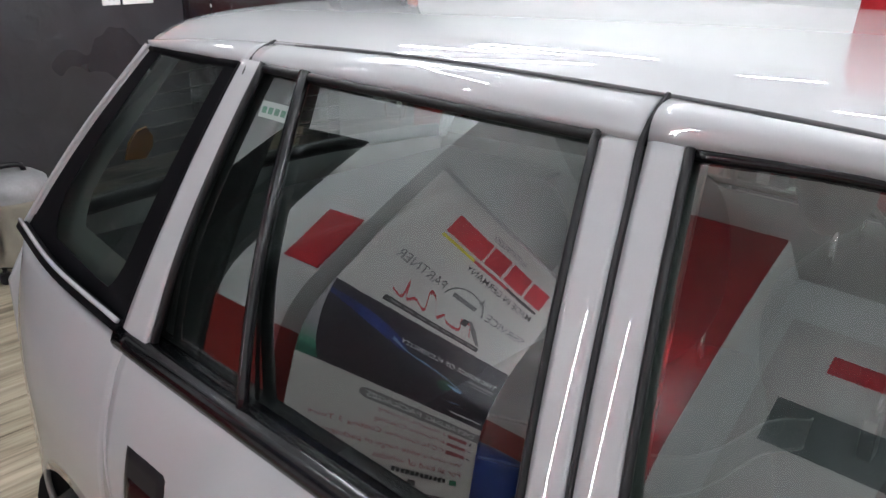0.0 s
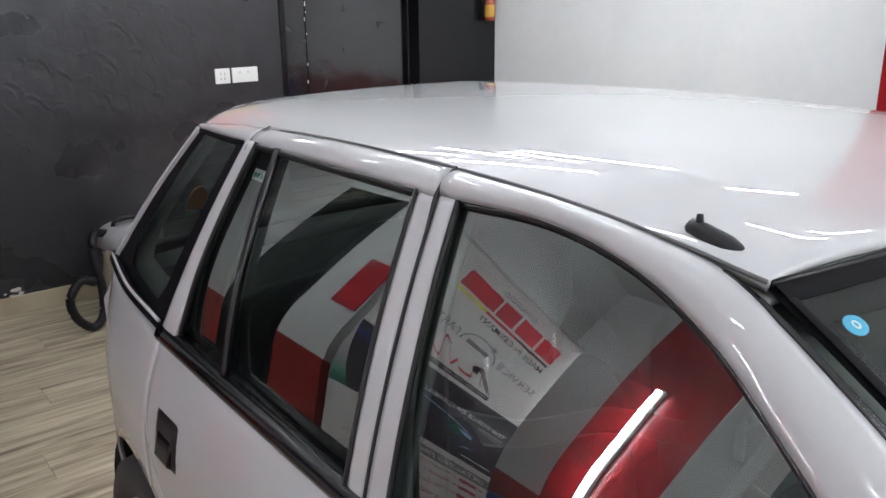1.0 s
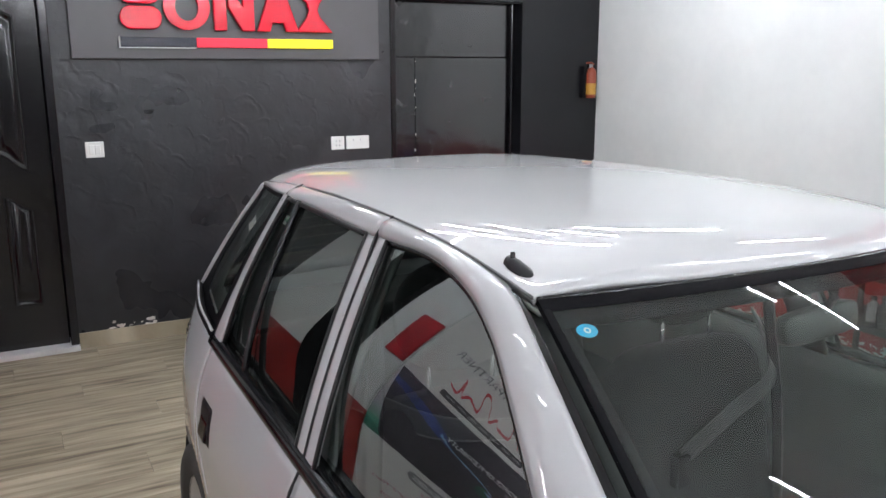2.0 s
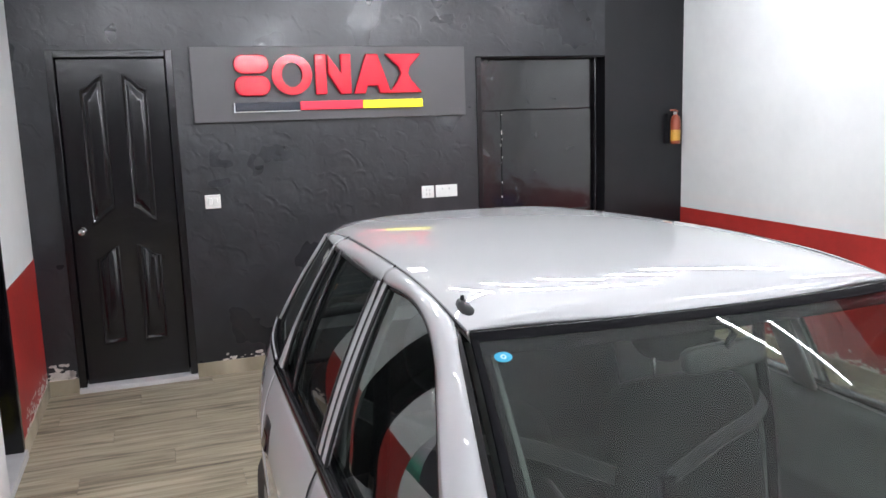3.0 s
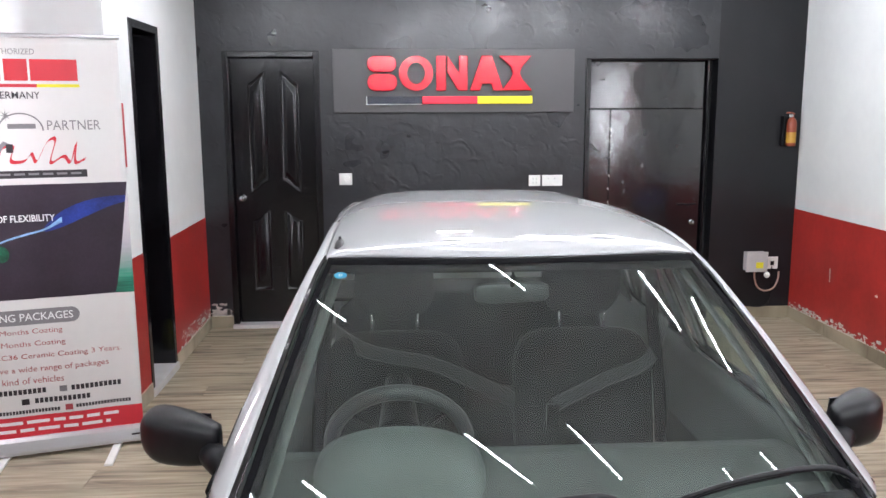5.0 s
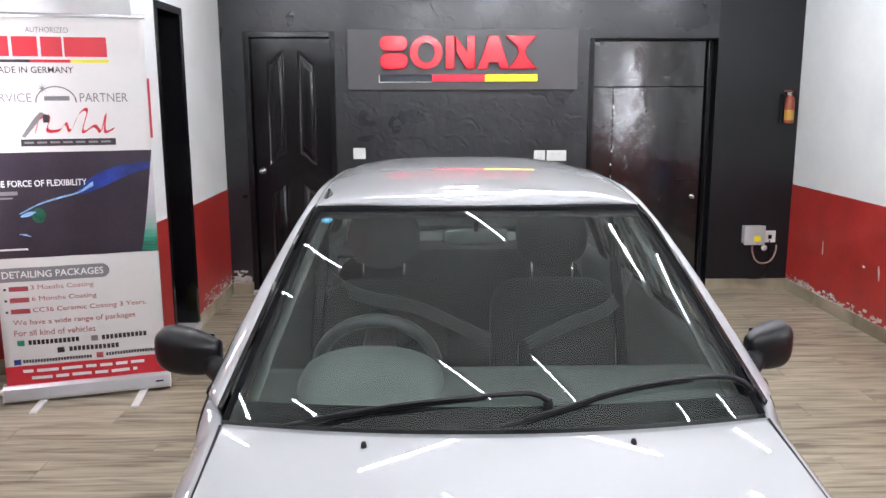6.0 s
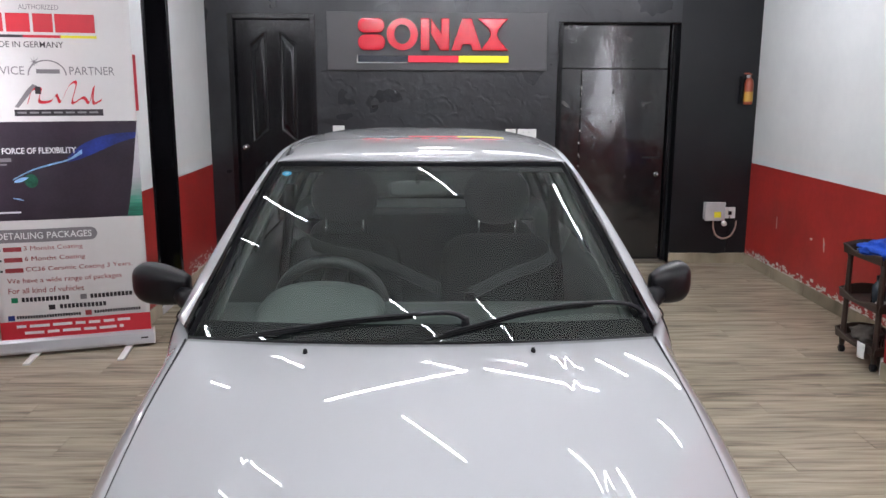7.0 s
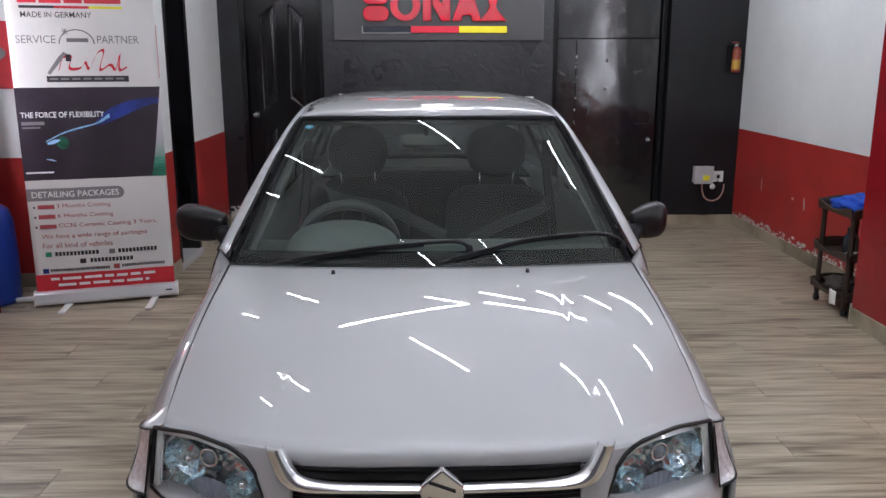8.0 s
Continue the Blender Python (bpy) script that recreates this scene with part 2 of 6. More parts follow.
STEEL = surface("stainless_steel", (0.52, 0.52, 0.53), 0.24, metal=1.0, vary=0.1, scale=8, fine=120, bump=0.05)
BROWN = surface("dark_brown_plastic", (0.035, 0.020, 0.015), 0.4, vary=0.2, scale=12, bump=0.1)
BLUE_CLOTH = surface("blue_microfibre", (0.008, 0.07, 0.46), 0.9, vary=0.25, scale=30, fine=300, bump=0.5)
BLUE_PLASTIC = surface("blue_plastic", (0.006, 0.035, 0.26), 0.4, vary=0.1, scale=8, bump=0.05)
AMBER = surface("amber_sign", (0.62, 0.22, 0.02), 0.4, vary=0.1, bump=0)
CYAN = surface("cyan_sticker", (0.02, 0.36, 0.62), 0.4, vary=0.1, bump=0)
COPPER = surface("pink_conduit", (0.36, 0.23, 0.19), 0.5, vary=0.1, bump=0.05)
EXT_RED = surface("red_cylinder_enamel", (0.25, 0.05, 0.025), 0.38, vary=0.15, bump=0)
LED = glow("led_tube", (0.952, 1.0, 1.058), TUBE_POWER)
LED_PANEL = glow("led_panel", (1.0, 1.0, 0.97), 30.0)


# ---- mesh helpers ----
def part(name, bm, material, parent=None, label="", smooth=False, solid=0.0, bevel=0.0):
    """Links a bmesh as one mesh object, under a thing or a part."""
    me = bpy.data.meshes.new(name)
    bmesh.ops.recalc_face_normals(bm, faces=bm.faces)
    bm.to_mesh(me)
    bm.free()
    me.materials.append(material)
    if smooth:
        me.polygons.foreach_set("use_smooth", [True] * len(me.polygons))
    ob = new(name, me)
    if parent:
        ob.parent = parent
    if label:
        tagged(ob, label)
    if solid:
        md = ob.modifiers.new("thickness", "SOLIDIFY")
        md.thickness, md.offset = solid, -1
    if bevel:
        md = ob.modifiers.new("edge", "BEVEL")
        md.width, md.segments, md.limit_method = bevel, 2, "ANGLE"
    return ob


def thing(name, label, category, m=None, group="", kind=""):
    e = new(name)
    e.empty_display_size = 0.1
    if m:
        e.matrix_basis = m
    return tagged(e, label, category, group, kind)


def add_box(bm, lo, hi, m=None):
    c = [(a + b) / 2 for a, b in zip(lo, hi)]
    d = [b - a for a, b in zip(lo, hi)]
    mat = Matrix.Translation(c) @ Matrix.Diagonal((*d, 1))
    bmesh.ops.create_cube(bm, size=1, matrix=(m @ mat) if m else mat)
    return bm


def box(lo, hi, m=None):
    return add_box(bmesh.new(), lo, hi, m)


def add_grid(bm, rows):
    """Quads between rows of points of equal length."""
    vs = [[bm.verts.new(p) for p in r] for r in rows]
    for a, b in zip(vs, vs[1:]):
        for i in range(len(a) - 1):
            bm.faces.new((a[i], a[i + 1], b[i + 1], b[i]))
    return bm


def grid(rows):
    return add_grid(bmesh.new(), rows)


def add_tube(bm, pts, r, sides=8, closed=False, flat=1.0, cap=True):
    """A round bar along points; r may be one radius or one a point."""
    pts = [Vector(p) for p in pts]
    n = len(pts)
    rings = []
    up = Vector((0, 0, 1))
    for i, p in enumerate(pts):
        a, b = pts[(i - 1) % n if closed else max(0, i - 1)], pts[(i + 1) % n if closed else min(n - 1, i + 1)]
        d = (b - a).normalized()
        ref = up if abs(d.z) < 0.95 else Vector((0, 1, 0))
        s = d.cross(ref).normalized()
        w = s.cross(d)
        rr = r[i] if isinstance(r, (list, tuple)) else r
        rings.append([bm.verts.new(p + (s * math.cos(k) + w * math.sin(k) * flat) * rr) for k in [2 * math.pi * j / sides for j in range(sides)]])
    pairs = list(zip(rings, rings[1:])) + ([(rings[-1], rings[0])] if closed else [])
    for a, b in pairs:
        for j in range(sides):
            bm.faces.new((a[j], a[(j + 1) % sides], b[(j + 1) % sides], b[j]))
    if cap and not closed:
        bm.faces.new(rings[0])
        bm.faces.new(rings[-1])
    return bm


def tube(pts, r, sides=8, closed=False, flat=1.0):
    return add_tube(bmesh.new(), pts, r, sides, closed, flat)


def add_lathe(bm, profile, m=None, steps=24):
    """Turns a profile of (radius, height) about z."""
    m = m or Matrix()
    rings = [[bm.verts.new(m @ Vector((r * math.cos(a), r * math.sin(a), h))) for a in [2 * math.pi * k / steps for k in range(steps)]] for r, h in profile]
    for a, b in zip(rings, rings[1:]):
        for k in range(steps):
            bm.faces.new((a[k], a[(k + 1) % steps], b[(k + 1) % steps], b[k]))
    return bm


def lathe(profile, m=None, steps=24):
    return add_lathe(bmesh.new(), profile, m, steps)


def slab(outline, y0, y1, m=None):
    """A flat outline of (x, z) given depth from y0 to y1."""
    m = m or Matrix()
    bm = bmesh.new()
    a = [bm.verts.new(m @ Vector((x, y0, z))) for x, z in outline]
    b = [bm.verts.new(m @ Vector((x, y1, z))) for x, z in outline]
    bm.faces.new(a)
    bm.faces.new(b[::-1])
    for i in range(len(a)):
        j = (i + 1) % len(a)
        bm.faces.new((a[i], b[i], b[j], a[j]))
    return bm


def spline(pts, n):
    """n points on a smooth curve through pts, evenly spread by length."""
    P = [Vector(p) for p in pts]
    P = [P[0] * 2 - P[1]] + P + [P[-1] * 2 - P[-2]]
    fine = []
    for i in range(1, len(P) - 2):
        for k in range(24):
            t = k / 24
            a, b, c, d = P[i - 1], P[i], P[i + 1], P[i + 2]
            fine.append(0.5 * (2 * b + (c - a) * t + (2 * a - 5 * b + 4 * c - d) * t * t + (3 * b - a - 3 * c + d) * t ** 3))
    fine.append(P[-2])
    lens = np.cumsum([0] + [(b - a).length for a, b in zip(fine, fine[1:])])
    out = []
    for s in np.linspace(0, lens[-1], n):
        i = min(int(np.searchsorted(lens, s, side="right")) - 1, len(fine) - 2)
        f = (s - lens[i]) / max(1e-9, lens[i + 1] - lens[i])
        out.append(fine[i].lerp(fine[i + 1], min(1, max(0, f))))
    return out


def at(u, *pairs):
    """Smooth look-up without overshoot: pairs of (place, value)."""
    x, y = [p[0] for p in pairs], [p[1] for p in pairs]
    if u <= x[0] or u >= x[-1]:
        return y[0] if u <= x[0] else y[-1]
    d = [(y[i + 1] - y[i]) / (x[i + 1] - x[i]) for i in range(len(x) - 1)]
    i = max(k for k in range(len(x) - 1) if x[k] <= u)

    def slope(k):
        if k in (0, len(x) - 1):
            return d[min(k, len(d) - 1)]
        return 0.0 if d[k - 1] * d[k] <= 0 else 2 * d[k - 1] * d[k] / (d[k - 1] + d[k])

    h = x[i + 1] - x[i]
    t = (u - x[i]) / h
    return y[i] * (1 + 2 * t) * (1 - t) ** 2 + y[i + 1] * t * t * (3 - 2 * t) + h * (slope(i) * t * (1 - t) ** 2 - slope(i + 1) * t * t * (1 - t))


def letters(body, material, parent, m, width, height, label="", weight=0.0):
    """Words in the built-in font as a flat mesh, fitted to a width and height."""
    cu = bpy.data.curves.new("writing", "FONT")
    cu.body, cu.size, cu.align_x, cu.resolution_u = body, 1.0, "LEFT", 3
    cu.offset = weight
    tmp = new("writing", cu)
    me = bpy.data.meshes.new_from_object(tmp.evaluated_get(bpy.context.evaluated_depsgraph_get()))
    bpy.data.objects.remove(tmp)
    bpy.data.curves.remove(cu)
    co = np.array([v.co[:] for v in me.vertices])
    lo, hi = co.min(0), co.max(0)
    sx, sz = width / (hi[0] - lo[0]), height / (hi[1] - lo[1])
    for v in me.vertices:
        v.co = m @ Vector(((v.co.x - lo[0]) * sx, 0, (v.co.y - lo[1]) * sz))
    me.materials.clear()
    me.materials.append(material)
    ob = new("lettering", me)
    ob.parent = parent
    if label:
        tagged(ob, label)
    return ob


# ---- the room: back wall y = 0, floor z = 0 ----
LEFT, RIGHT, HIGH, RED_TOP, FRONT = -1.80, 2.907, 2.9, 0.885, -10.5
LEFT2, STEP_Y = -2.95, -2.0


def wall(name, pieces, label, material=WHITE_WALL):
    bm = bmesh.new()
    for lo, hi in pieces:
        add_box(bm, lo, hi)
    return tagged(part(name, bm, material), label, "wall", kind="structure")


# back wall with its two door openings
D0, D1, DH = -1.615, -0.885, 2.145
N0, N1, NH = 1.165, 2.215, 2.09
wall("wall_back", [((-3.2, 0, 0), (D0, 0.22, HIGH)), ((D0, 0, DH), (D1, 0.22, HIGH)), ((D1, 0, 0), (N0, 0.22, HIGH)), ((N0, 0, NH), (N1, 0.22, HIGH))],
     "black trowelled plaster wall with a glossy patchy finish", BLACK_WALL)
wall("wall_back_end", [((N1, 0.0, 0), (3.1, 0.22, HIGH))], "black smooth painted end of the back wall", BLACK_SMOOTH)
# right wall: white above, red below
wall("wall_right", [((RIGHT, FRONT, RED_TOP + 0.015), (RIGHT + 0.2, 0, HIGH))], "white painted wall above a red dado")
wall("wall_right_dado", [((RIGHT - 0.003, FRONT, 0), (RIGHT + 0.2, 0, RED_TOP + 0.015))], "red painted lower wall with scuffs", RED_WALL)
# left wall by the side doorway
SD0, SD1, SDH = -1.60, -1.03, 2.22
wall("wall_left", [((LEFT - 0.14, SD1, RED_TOP), (LEFT, 0, HIGH)), ((LEFT - 0.14, SD0, SDH), (LEFT, SD1, HIGH)), ((LEFT - 0.14, STEP_Y, RED_TOP), (LEFT, SD0, HIGH)),
                   ((LEFT2, STEP_Y, RED_TOP), (LEFT - 0.14, STEP_Y + 0.14, HIGH))], "white painted wall round a side doorway")
wall("wall_left_dado", [((LEFT - 0.14, SD1, 0), (LEFT + 0.003, 0, RED_TOP)), ((LEFT - 0.14, STEP_Y - 0.003, 0), (LEFT + 0.003, SD0, RED_TOP)),
                        ((LEFT2, STEP_Y - 0.003, 0), (LEFT - 0.14, STEP_Y + 0.14, RED_TOP))], "red painted lower wall with peeling foot", RED_WALL)
wall("wall_left_front", [((LEFT2 - 0.2, FRONT, RED_TOP), (LEFT2, STEP_Y + 0.14, HIGH))], "white painted side wall")
wall("wall_left_front_dado", [((LEFT2 - 0.2, FRONT, 0), (LEFT2 + 0.003, STEP_Y + 0.14, RED_TOP))], "red painted lower side wall", RED_WALL)
# added unseen wall, grey so that chrome and lamps reflect it darker
wall("wall_front", [((-3.2, FRONT - 0.2, 0), (3.2, FRONT, HIGH))], "plain grey wall added out of view to close the room", GREY_WALL)
# black walls stand in for the darkness behind the side doorway
wall("wall_side_room", [((LEFT - 1.1, -0.4, 0), (LEFT - 0.14, -0.3, HIGH)), ((LEFT - 1.15, STEP_Y + 0.14, 0), (LEFT - 1.1, -0.3, HIGH))], "black wall standing in for the side room's darkness", BLACK_SMOOTH)
# red piers
wall("pier_right", [((2.515, -3.6, 0), (RIGHT, -2.93, HIGH))], "glossy red painted pier", RED_GLOSS)
wall("pier_right_return", [((2.518, -2.93, RED_TOP + 0.015), (RIGHT, -2.925, HIGH))], "white painted return of the red pier")
wall("pier_left", [((LEFT2, -3.03, 0), (-2.62, -2.60, HIGH))], "glossy red painted pier", RED_GLOSS)
wall("pier_left_return", [((LEFT2, -3.035, RED_TOP), (-2.623, -3.03, HIGH))], "white painted return of the red pier")
tagged(part("ceiling", box((-3.2, FRONT - 0.2, HIGH), (3.2, 0.3, HIGH + 0.15)), CEIL), "pale painted flat ceiling", "ceiling", kind="structure")
floor = tagged(part("floor", box((-3.2, FRONT - 0.2, -0.2), (3.2, 0.3, -0.008)), GROUT), "wood-look plank tile floor with thin joints", "floor", kind="structure")


# ---- the car: u runs from the windscreen's foot to the rear, nose at negative u ----
car = thing("car", "silver five-door hatchback car, clean and polished, parked on the tiles", "car", pose(0, -4.88, 0, 0, 0, 0))


def belt_x(u):
    return at(u, (-1.13, 0.52), (-1.05, 0.56), (-0.95, 0.60), (-0.85, 0.627), (-0.45, 0.648), (0, 0.668), (0.2, 0.735), (1.2, 0.724), (1.95, 0.714), (2.2, 0.69), (2.47, 0.632), (2.56, 0.55))


def belt_z(u):
    return at(u, (-1.13, 0.69), (-0.95, 0.702), (-0.85, 0.727), (-0.65, 0.776), (-0.42, 0.820), (-0.2, 0.85), (0, 0.870), (0.2, 0.882), (1.2, 0.897), (1.95, 0.908), (2.47, 0.917))


def wide(u):
    return at(u, (-1.13, 0.60), (-1.0, 0.67), (-0.9, 0.71), (-0.7, 0.752), (-0.4, 0.775), (0, 0.785), (1.0, 0.79), (1.9, 0.782), (2.2, 0.757), (2.4, 0.705), (2.56, 0.60))


def side_x(u, z):
    """Half-width of the body side below the belt line."""
    bx, bz, w = belt_x(u), belt_z(u), wide(u)
    h = min(1.0, max(0.0, (bz - z) / 0.24))
    x = bx + (w - bx) * math.sin(h * math.pi / 2) ** 0.8
    return x - 0.035 * max(0, (0.5 - z) / 0.3) ** 2


def glass_x(u, z):
    """Half-width of the side windows and pillars above the belt line."""
    top = at(u, (0.2, 0.545), (0.75, 0.537), (1.2, 0.539), (1.8, 0.529), (2.0, 0.512), (2.17, 0.487), (2.3, 0.455))
    bz = belt_z(u)
    f = (z - bz) / (1.30 - bz)
    return belt_x(max(0.2, u)) * (1 - f) + top * f + 0.05 * f * (1 - f)


REAR_AXLE, FRONT_AXLE, WHEEL_R = 2.04, -0.32, 0.275


def foot_z(u):
    z = 0.22
    for c in (REAR_AXLE, FRONT_AXLE):
        d = abs(u - c)
        if d < 0.325:
            z = max(z, WHEEL_R + math.sqrt(0.325 ** 2 - d * d))
    return z


def side_panel(name, u0, u1, s, label="", lower=None, rows=18, cols=40):
    pts = []
    for i in range(cols + 1):
        u = u0 + (u1 - u0) * i / cols
        z0, z1 = foot_z(u), belt_z(u)
        col = []
        for j in range(rows + 1):
            f = (j / rows) ** 0.85
            z = z0 + (z1 - z0) * f
            col.append((s * side_x(u, z), u, z))
        pts.append(col)
    return part(name, grid(pts), PAINT, car, label, smooth=True, solid=0.012)


def strip(name, outer, inner, s, material, bulge=0.008, n=28, across=6, solid=0.01):
    """A gently domed strip between two curves."""
    A, B = spline(outer, n), spline(inner, n)
    rows = []
    for a, b in zip(A, B):
        r = []
        for k in range(across + 1):
            f = k / across
            p = a.lerp(b, f)
            d = bulge * 4 * f * (1 - f)
            r.append((s * (p.x + d * 0.75), p.y, p.z + d * 0.65))
        rows.append(r)
    return part(name, grid(rows), material, car, smooth=True, solid=solid)


def front_frame(outer, inner, s):
    """Painted frame of the front window; on the windscreen pillar a black moulding takes its front edge."""
    A, B = spline(outer, 60), spline(inner, 60)
    paint, black = [], []
    for a, b in zip(A, B):
        cut = 0.10 * min(1.0, max(0.0, (0.78 - a.y) / 0.10))

        def at_width(f):
            p, d = a.lerp(b, f), 0.014 * 4 * f * (1 - f)
            return (s * (p.x + d * 0.75), p.y, p.z + d * 0.65)

        paint.append([at_width(cut + (1 - cut) * k / 7) for k in range(8)])
        if cut > 0.01:
            black.append([at_width(cut * k / 4) for k in range(4)] + [tuple(Vector(at_width(cut)) + Vector((s * 0.001, -0.001, 0.001)))])
    part("front_door_frame", grid(paint), PAINT, car, smooth=True, solid=0.01)
    part("pillar_moulding", grid(black), BLACK_GLASS, car, "black moulding beside the windscreen", smooth=True, solid=0.004)


def on_side(u, z, off=0.0):
    return Vector((glass_x(u, z) + off, u, z))


def tuck(z, strength):
    """How far the side glass curves in towards the belt line."""
    h = max(0.0, 1.115 - z)
    return strength * (0.6 * h * h if h < 0.125 else 0.009375 + 0.15 * (h - 0.125))


def pane(name, low, high, s, material, inset=0.008, n=24, m=22, bend=1.0):
    """Side glass between a lower and an upper edge of (u, z)."""
    A, B = spline([(u, z, 0) for u, z in low], n), spline([(u, z, 0) for u, z in high], n)
    rows = []
    for a, b in zip(A, B):
        rows.append([(s * (glass_x(p.x, p.y) - inset - tuck(p.y, bend)), p.x, p.y) for p in [a.lerp(b, k / m) for k in range(m + 1)]])
    ob = part(name, grid(rows), material, car, smooth=True)
    return ob


ROOF_EDGE = [(0.514, 0.715, 1.299), (0.512, 0.85, 1.318), (0.508, 1.0, 1.331), (0.505, 1.205, 1.338), (0.498, 1.5, 1.337), (0.478, 1.84, 1.322), (0.472, 2.0, 1.312), (0.466, 2.2, 1.290)]


ROOF_SIDE = np.polyfit([0.6, 0.715, 0.85, 1.0, 1.205, 1.5, 1.84, 2.0, 2.2], [1.283, 1.299, 1.318, 1.330, 1.338, 1.337, 1.322, 1.312, 1.290], 4)


ROOF_HALF = np.polyfit([0.6, 1.0, 1.2, 1.5, 1.84, 2.2], [0.516, 0.508, 0.505, 0.498, 0.480, 0.466], 2)


def roof_z(u, f, front):
    """Roof height at u; f is 0 on the centre line and 1 at the gutter; the front edge rolls down to the glass."""
    edge = np.polyval(ROOF_SIDE, u)
    mid = 1.3645 + 0.019 * (u - 1.1) - 0.0325 * (u - 1.1) ** 2 - 0.033 * math.exp(-(u - 0.655) / 0.12) - 0.014 * math.exp(-(u - front) / 0.008) - 0.012 * max(0, (u - 2.05) / 0.185) ** 2
    return mid + (edge - mid) * (0.15 * f * f + 0.25 * f ** 4 + 0.6 * f ** 8)


def build_roof():
    rows = []
    for i in range(141):
        v = 0.45 * (i / 140) + 0.55 * (i / 140) ** 3
        row = []
        for j in range(-60, 61):
            f = math.sin(abs(j) / 60 * math.pi / 2)
            u0, u1 = 0.655 + 0.06 * f * f, 2.235 - 0.035 * f * f
            u = u0 + (u1 - u0) * v
            xe = np.polyval(ROOF_HALF, u)
            row.append((math.copysign(f, j) * xe if j else 0.0, u, roof_z(u, f, u0)))
        rows.append(row)
    part("roof", grid(rows), PAINT, car, smooth=True, solid=0.015)
    lin = [[(x * 0.98, u, z - 0.022) for x, u, z in r[::4]] for r in rows[::4]]
    part("headliner", grid(lin), LINER, car, "pale fabric headliner", smooth=True, solid=0.01)


build_roof()


HOOD_X2 = [x * x for x in (0, 0.2, 0.3, 0.36, 0.42, 0.50, 0.57, 0.622)]
HOOD_U = np.polyfit(HOOD_X2, [-1.125, -1.12, -1.105, -1.080, -1.045, -0.99, -0.93, -0.872], 3)
HOOD_Z = np.polyfit(HOOD_X2, [0.780, 0.778, 0.775, 0.770, 0.765, 0.757, 0.743, 0.724], 2)


def hood_point(a, b):
    """a from -1 to 1 across, b from 0 at the windscreen to 1 at the nose."""
    f = abs(a)
    xr, xf = 0.655 * f, 0.622 * f
    x = xr + (xf - xr) * b
    ur = -0.135 + 0.125 * f * f
    zr = 0.872 + 0.020 * (1 - f * f)
    uf, zf = np.polyval(HOOD_U, xf * xf), np.polyval(HOOD_Z, xf * xf)
    u = ur + (uf - ur) * b
    z = zr + (zf - zr) * (0.42 * b + 0.58 * b ** 2.6)
    crease = 0.37 - 0.03 * b
    z -= 0.0003 * math.exp(-((x - crease) / 0.009) ** 2) * min(1, b * 6)
    return (math.copysign(x, a), u, z)


rows = [[hood_point(a / 200, b / 44) for a in range(-200, 201)] for b in range(45)]


def lip_row(d, f):
    return [(x, u + d * k - 0.006 * (1 - k), z - f * k - 0.012 * (1 - k)) for x, u, z, k in [(x, u, z, min(1, max(0, (0.345 - abs(x)) / 0.03))) for x, u, z in rows[-1]]]


part("hood", grid(rows + [lip_row(-0.008, 0.008), lip_row(-0.012, 0.02), lip_row(-0.010, 0.036), lip_row(0.01, 0.040)]), PAINT, car, "silver bonnet with two shallow creases", smooth=True, solid=0.01)
for s in (-1, 1):
    pts = [(s * (belt_x(u) - 0.006), u, belt_z(u) + 0.004) for u in np.linspace(-0.84, -0.02, 18)]
    part("hood_gap", tube(pts, 0.0032, 6), GAP, car)

# windscreen, its black border, cowl
WS_BASE = lambda f: Vector((0.66 * f, -0.10 + 0.10 * f * f, 0.886 - 0.009 * f * f))
WS_TOP = lambda f: Vector((0.508 * f, 0.655 + 0.06 * f * f, 1.302 - 0.006 * f * f))


def screen_point(f, g, lift=0.0):
    p = WS_BASE(f).lerp(WS_TOP(f), g)
    d = 0.036 * 4 * g * (1 - g) * (1 - 0.55 * f * f)
    return (p.x, p.y - d * 0.5 - lift * 0.5, p.z + d * 0.86 + lift * 0.86)


part("windscreen", grid([[screen_point(a / 20, b / 20) for a in range(-20, 21)] for b in range(21)]), SCREEN_GLASS, car, "clear windscreen glass", smooth=True)
bm = bmesh.new()
add_grid(bm, [[screen_point(a / 20, g, -0.004) for a in range(-20, 21)] for g in (0.93, 0.965, 1.0)])
add_grid(bm, [[screen_point(a / 20, g, -0.004) for a in range(-20, 21)] for g in (0.0, 0.04, 0.075)])
for s in (-1, 1):
    add_grid(bm, [[screen_point(s * f, b / 20, -0.0045) for b in range(21)] for f in (0.945, 0.97, 1.0)])
FRIT = surface("black_frit", (0.004, 0.004, 0.005), 0.6, bump=0, spec=0.04)
part("windscreen_border", bm, FRIT, car, "black printed border of the windscreen", smooth=True, solid=0.002)
bm = bmesh.new()
add_grid(bm, [[screen_point(a / 20, g, lift) for a in range(-20, 21)] for g, lift in ((0.968, 0.0006), (0.973, 0.003), (0.988, 0.004), (1.0, 0.003))])
for s in (-1, 1):
    add_grid(bm, [[screen_point(s * f, b / 20, lift) for b in range(21)] for f, lift in ((0.974, 0.0006), (0.98, 0.0025), (1.0, 0.003))])
part("windscreen_moulding", bm, FRIT, car, "black moulding round the windscreen", smooth=True)
bm = bmesh.new()
add_tube(bm, [screen_point(a / 20, 1.0, 0.001) for a in range(-20, 21)], 0.0045, 8)
part("windscreen_seal", bm, GLOSS_TRIM, car, "black rubber seal", smooth=True)
rows = []
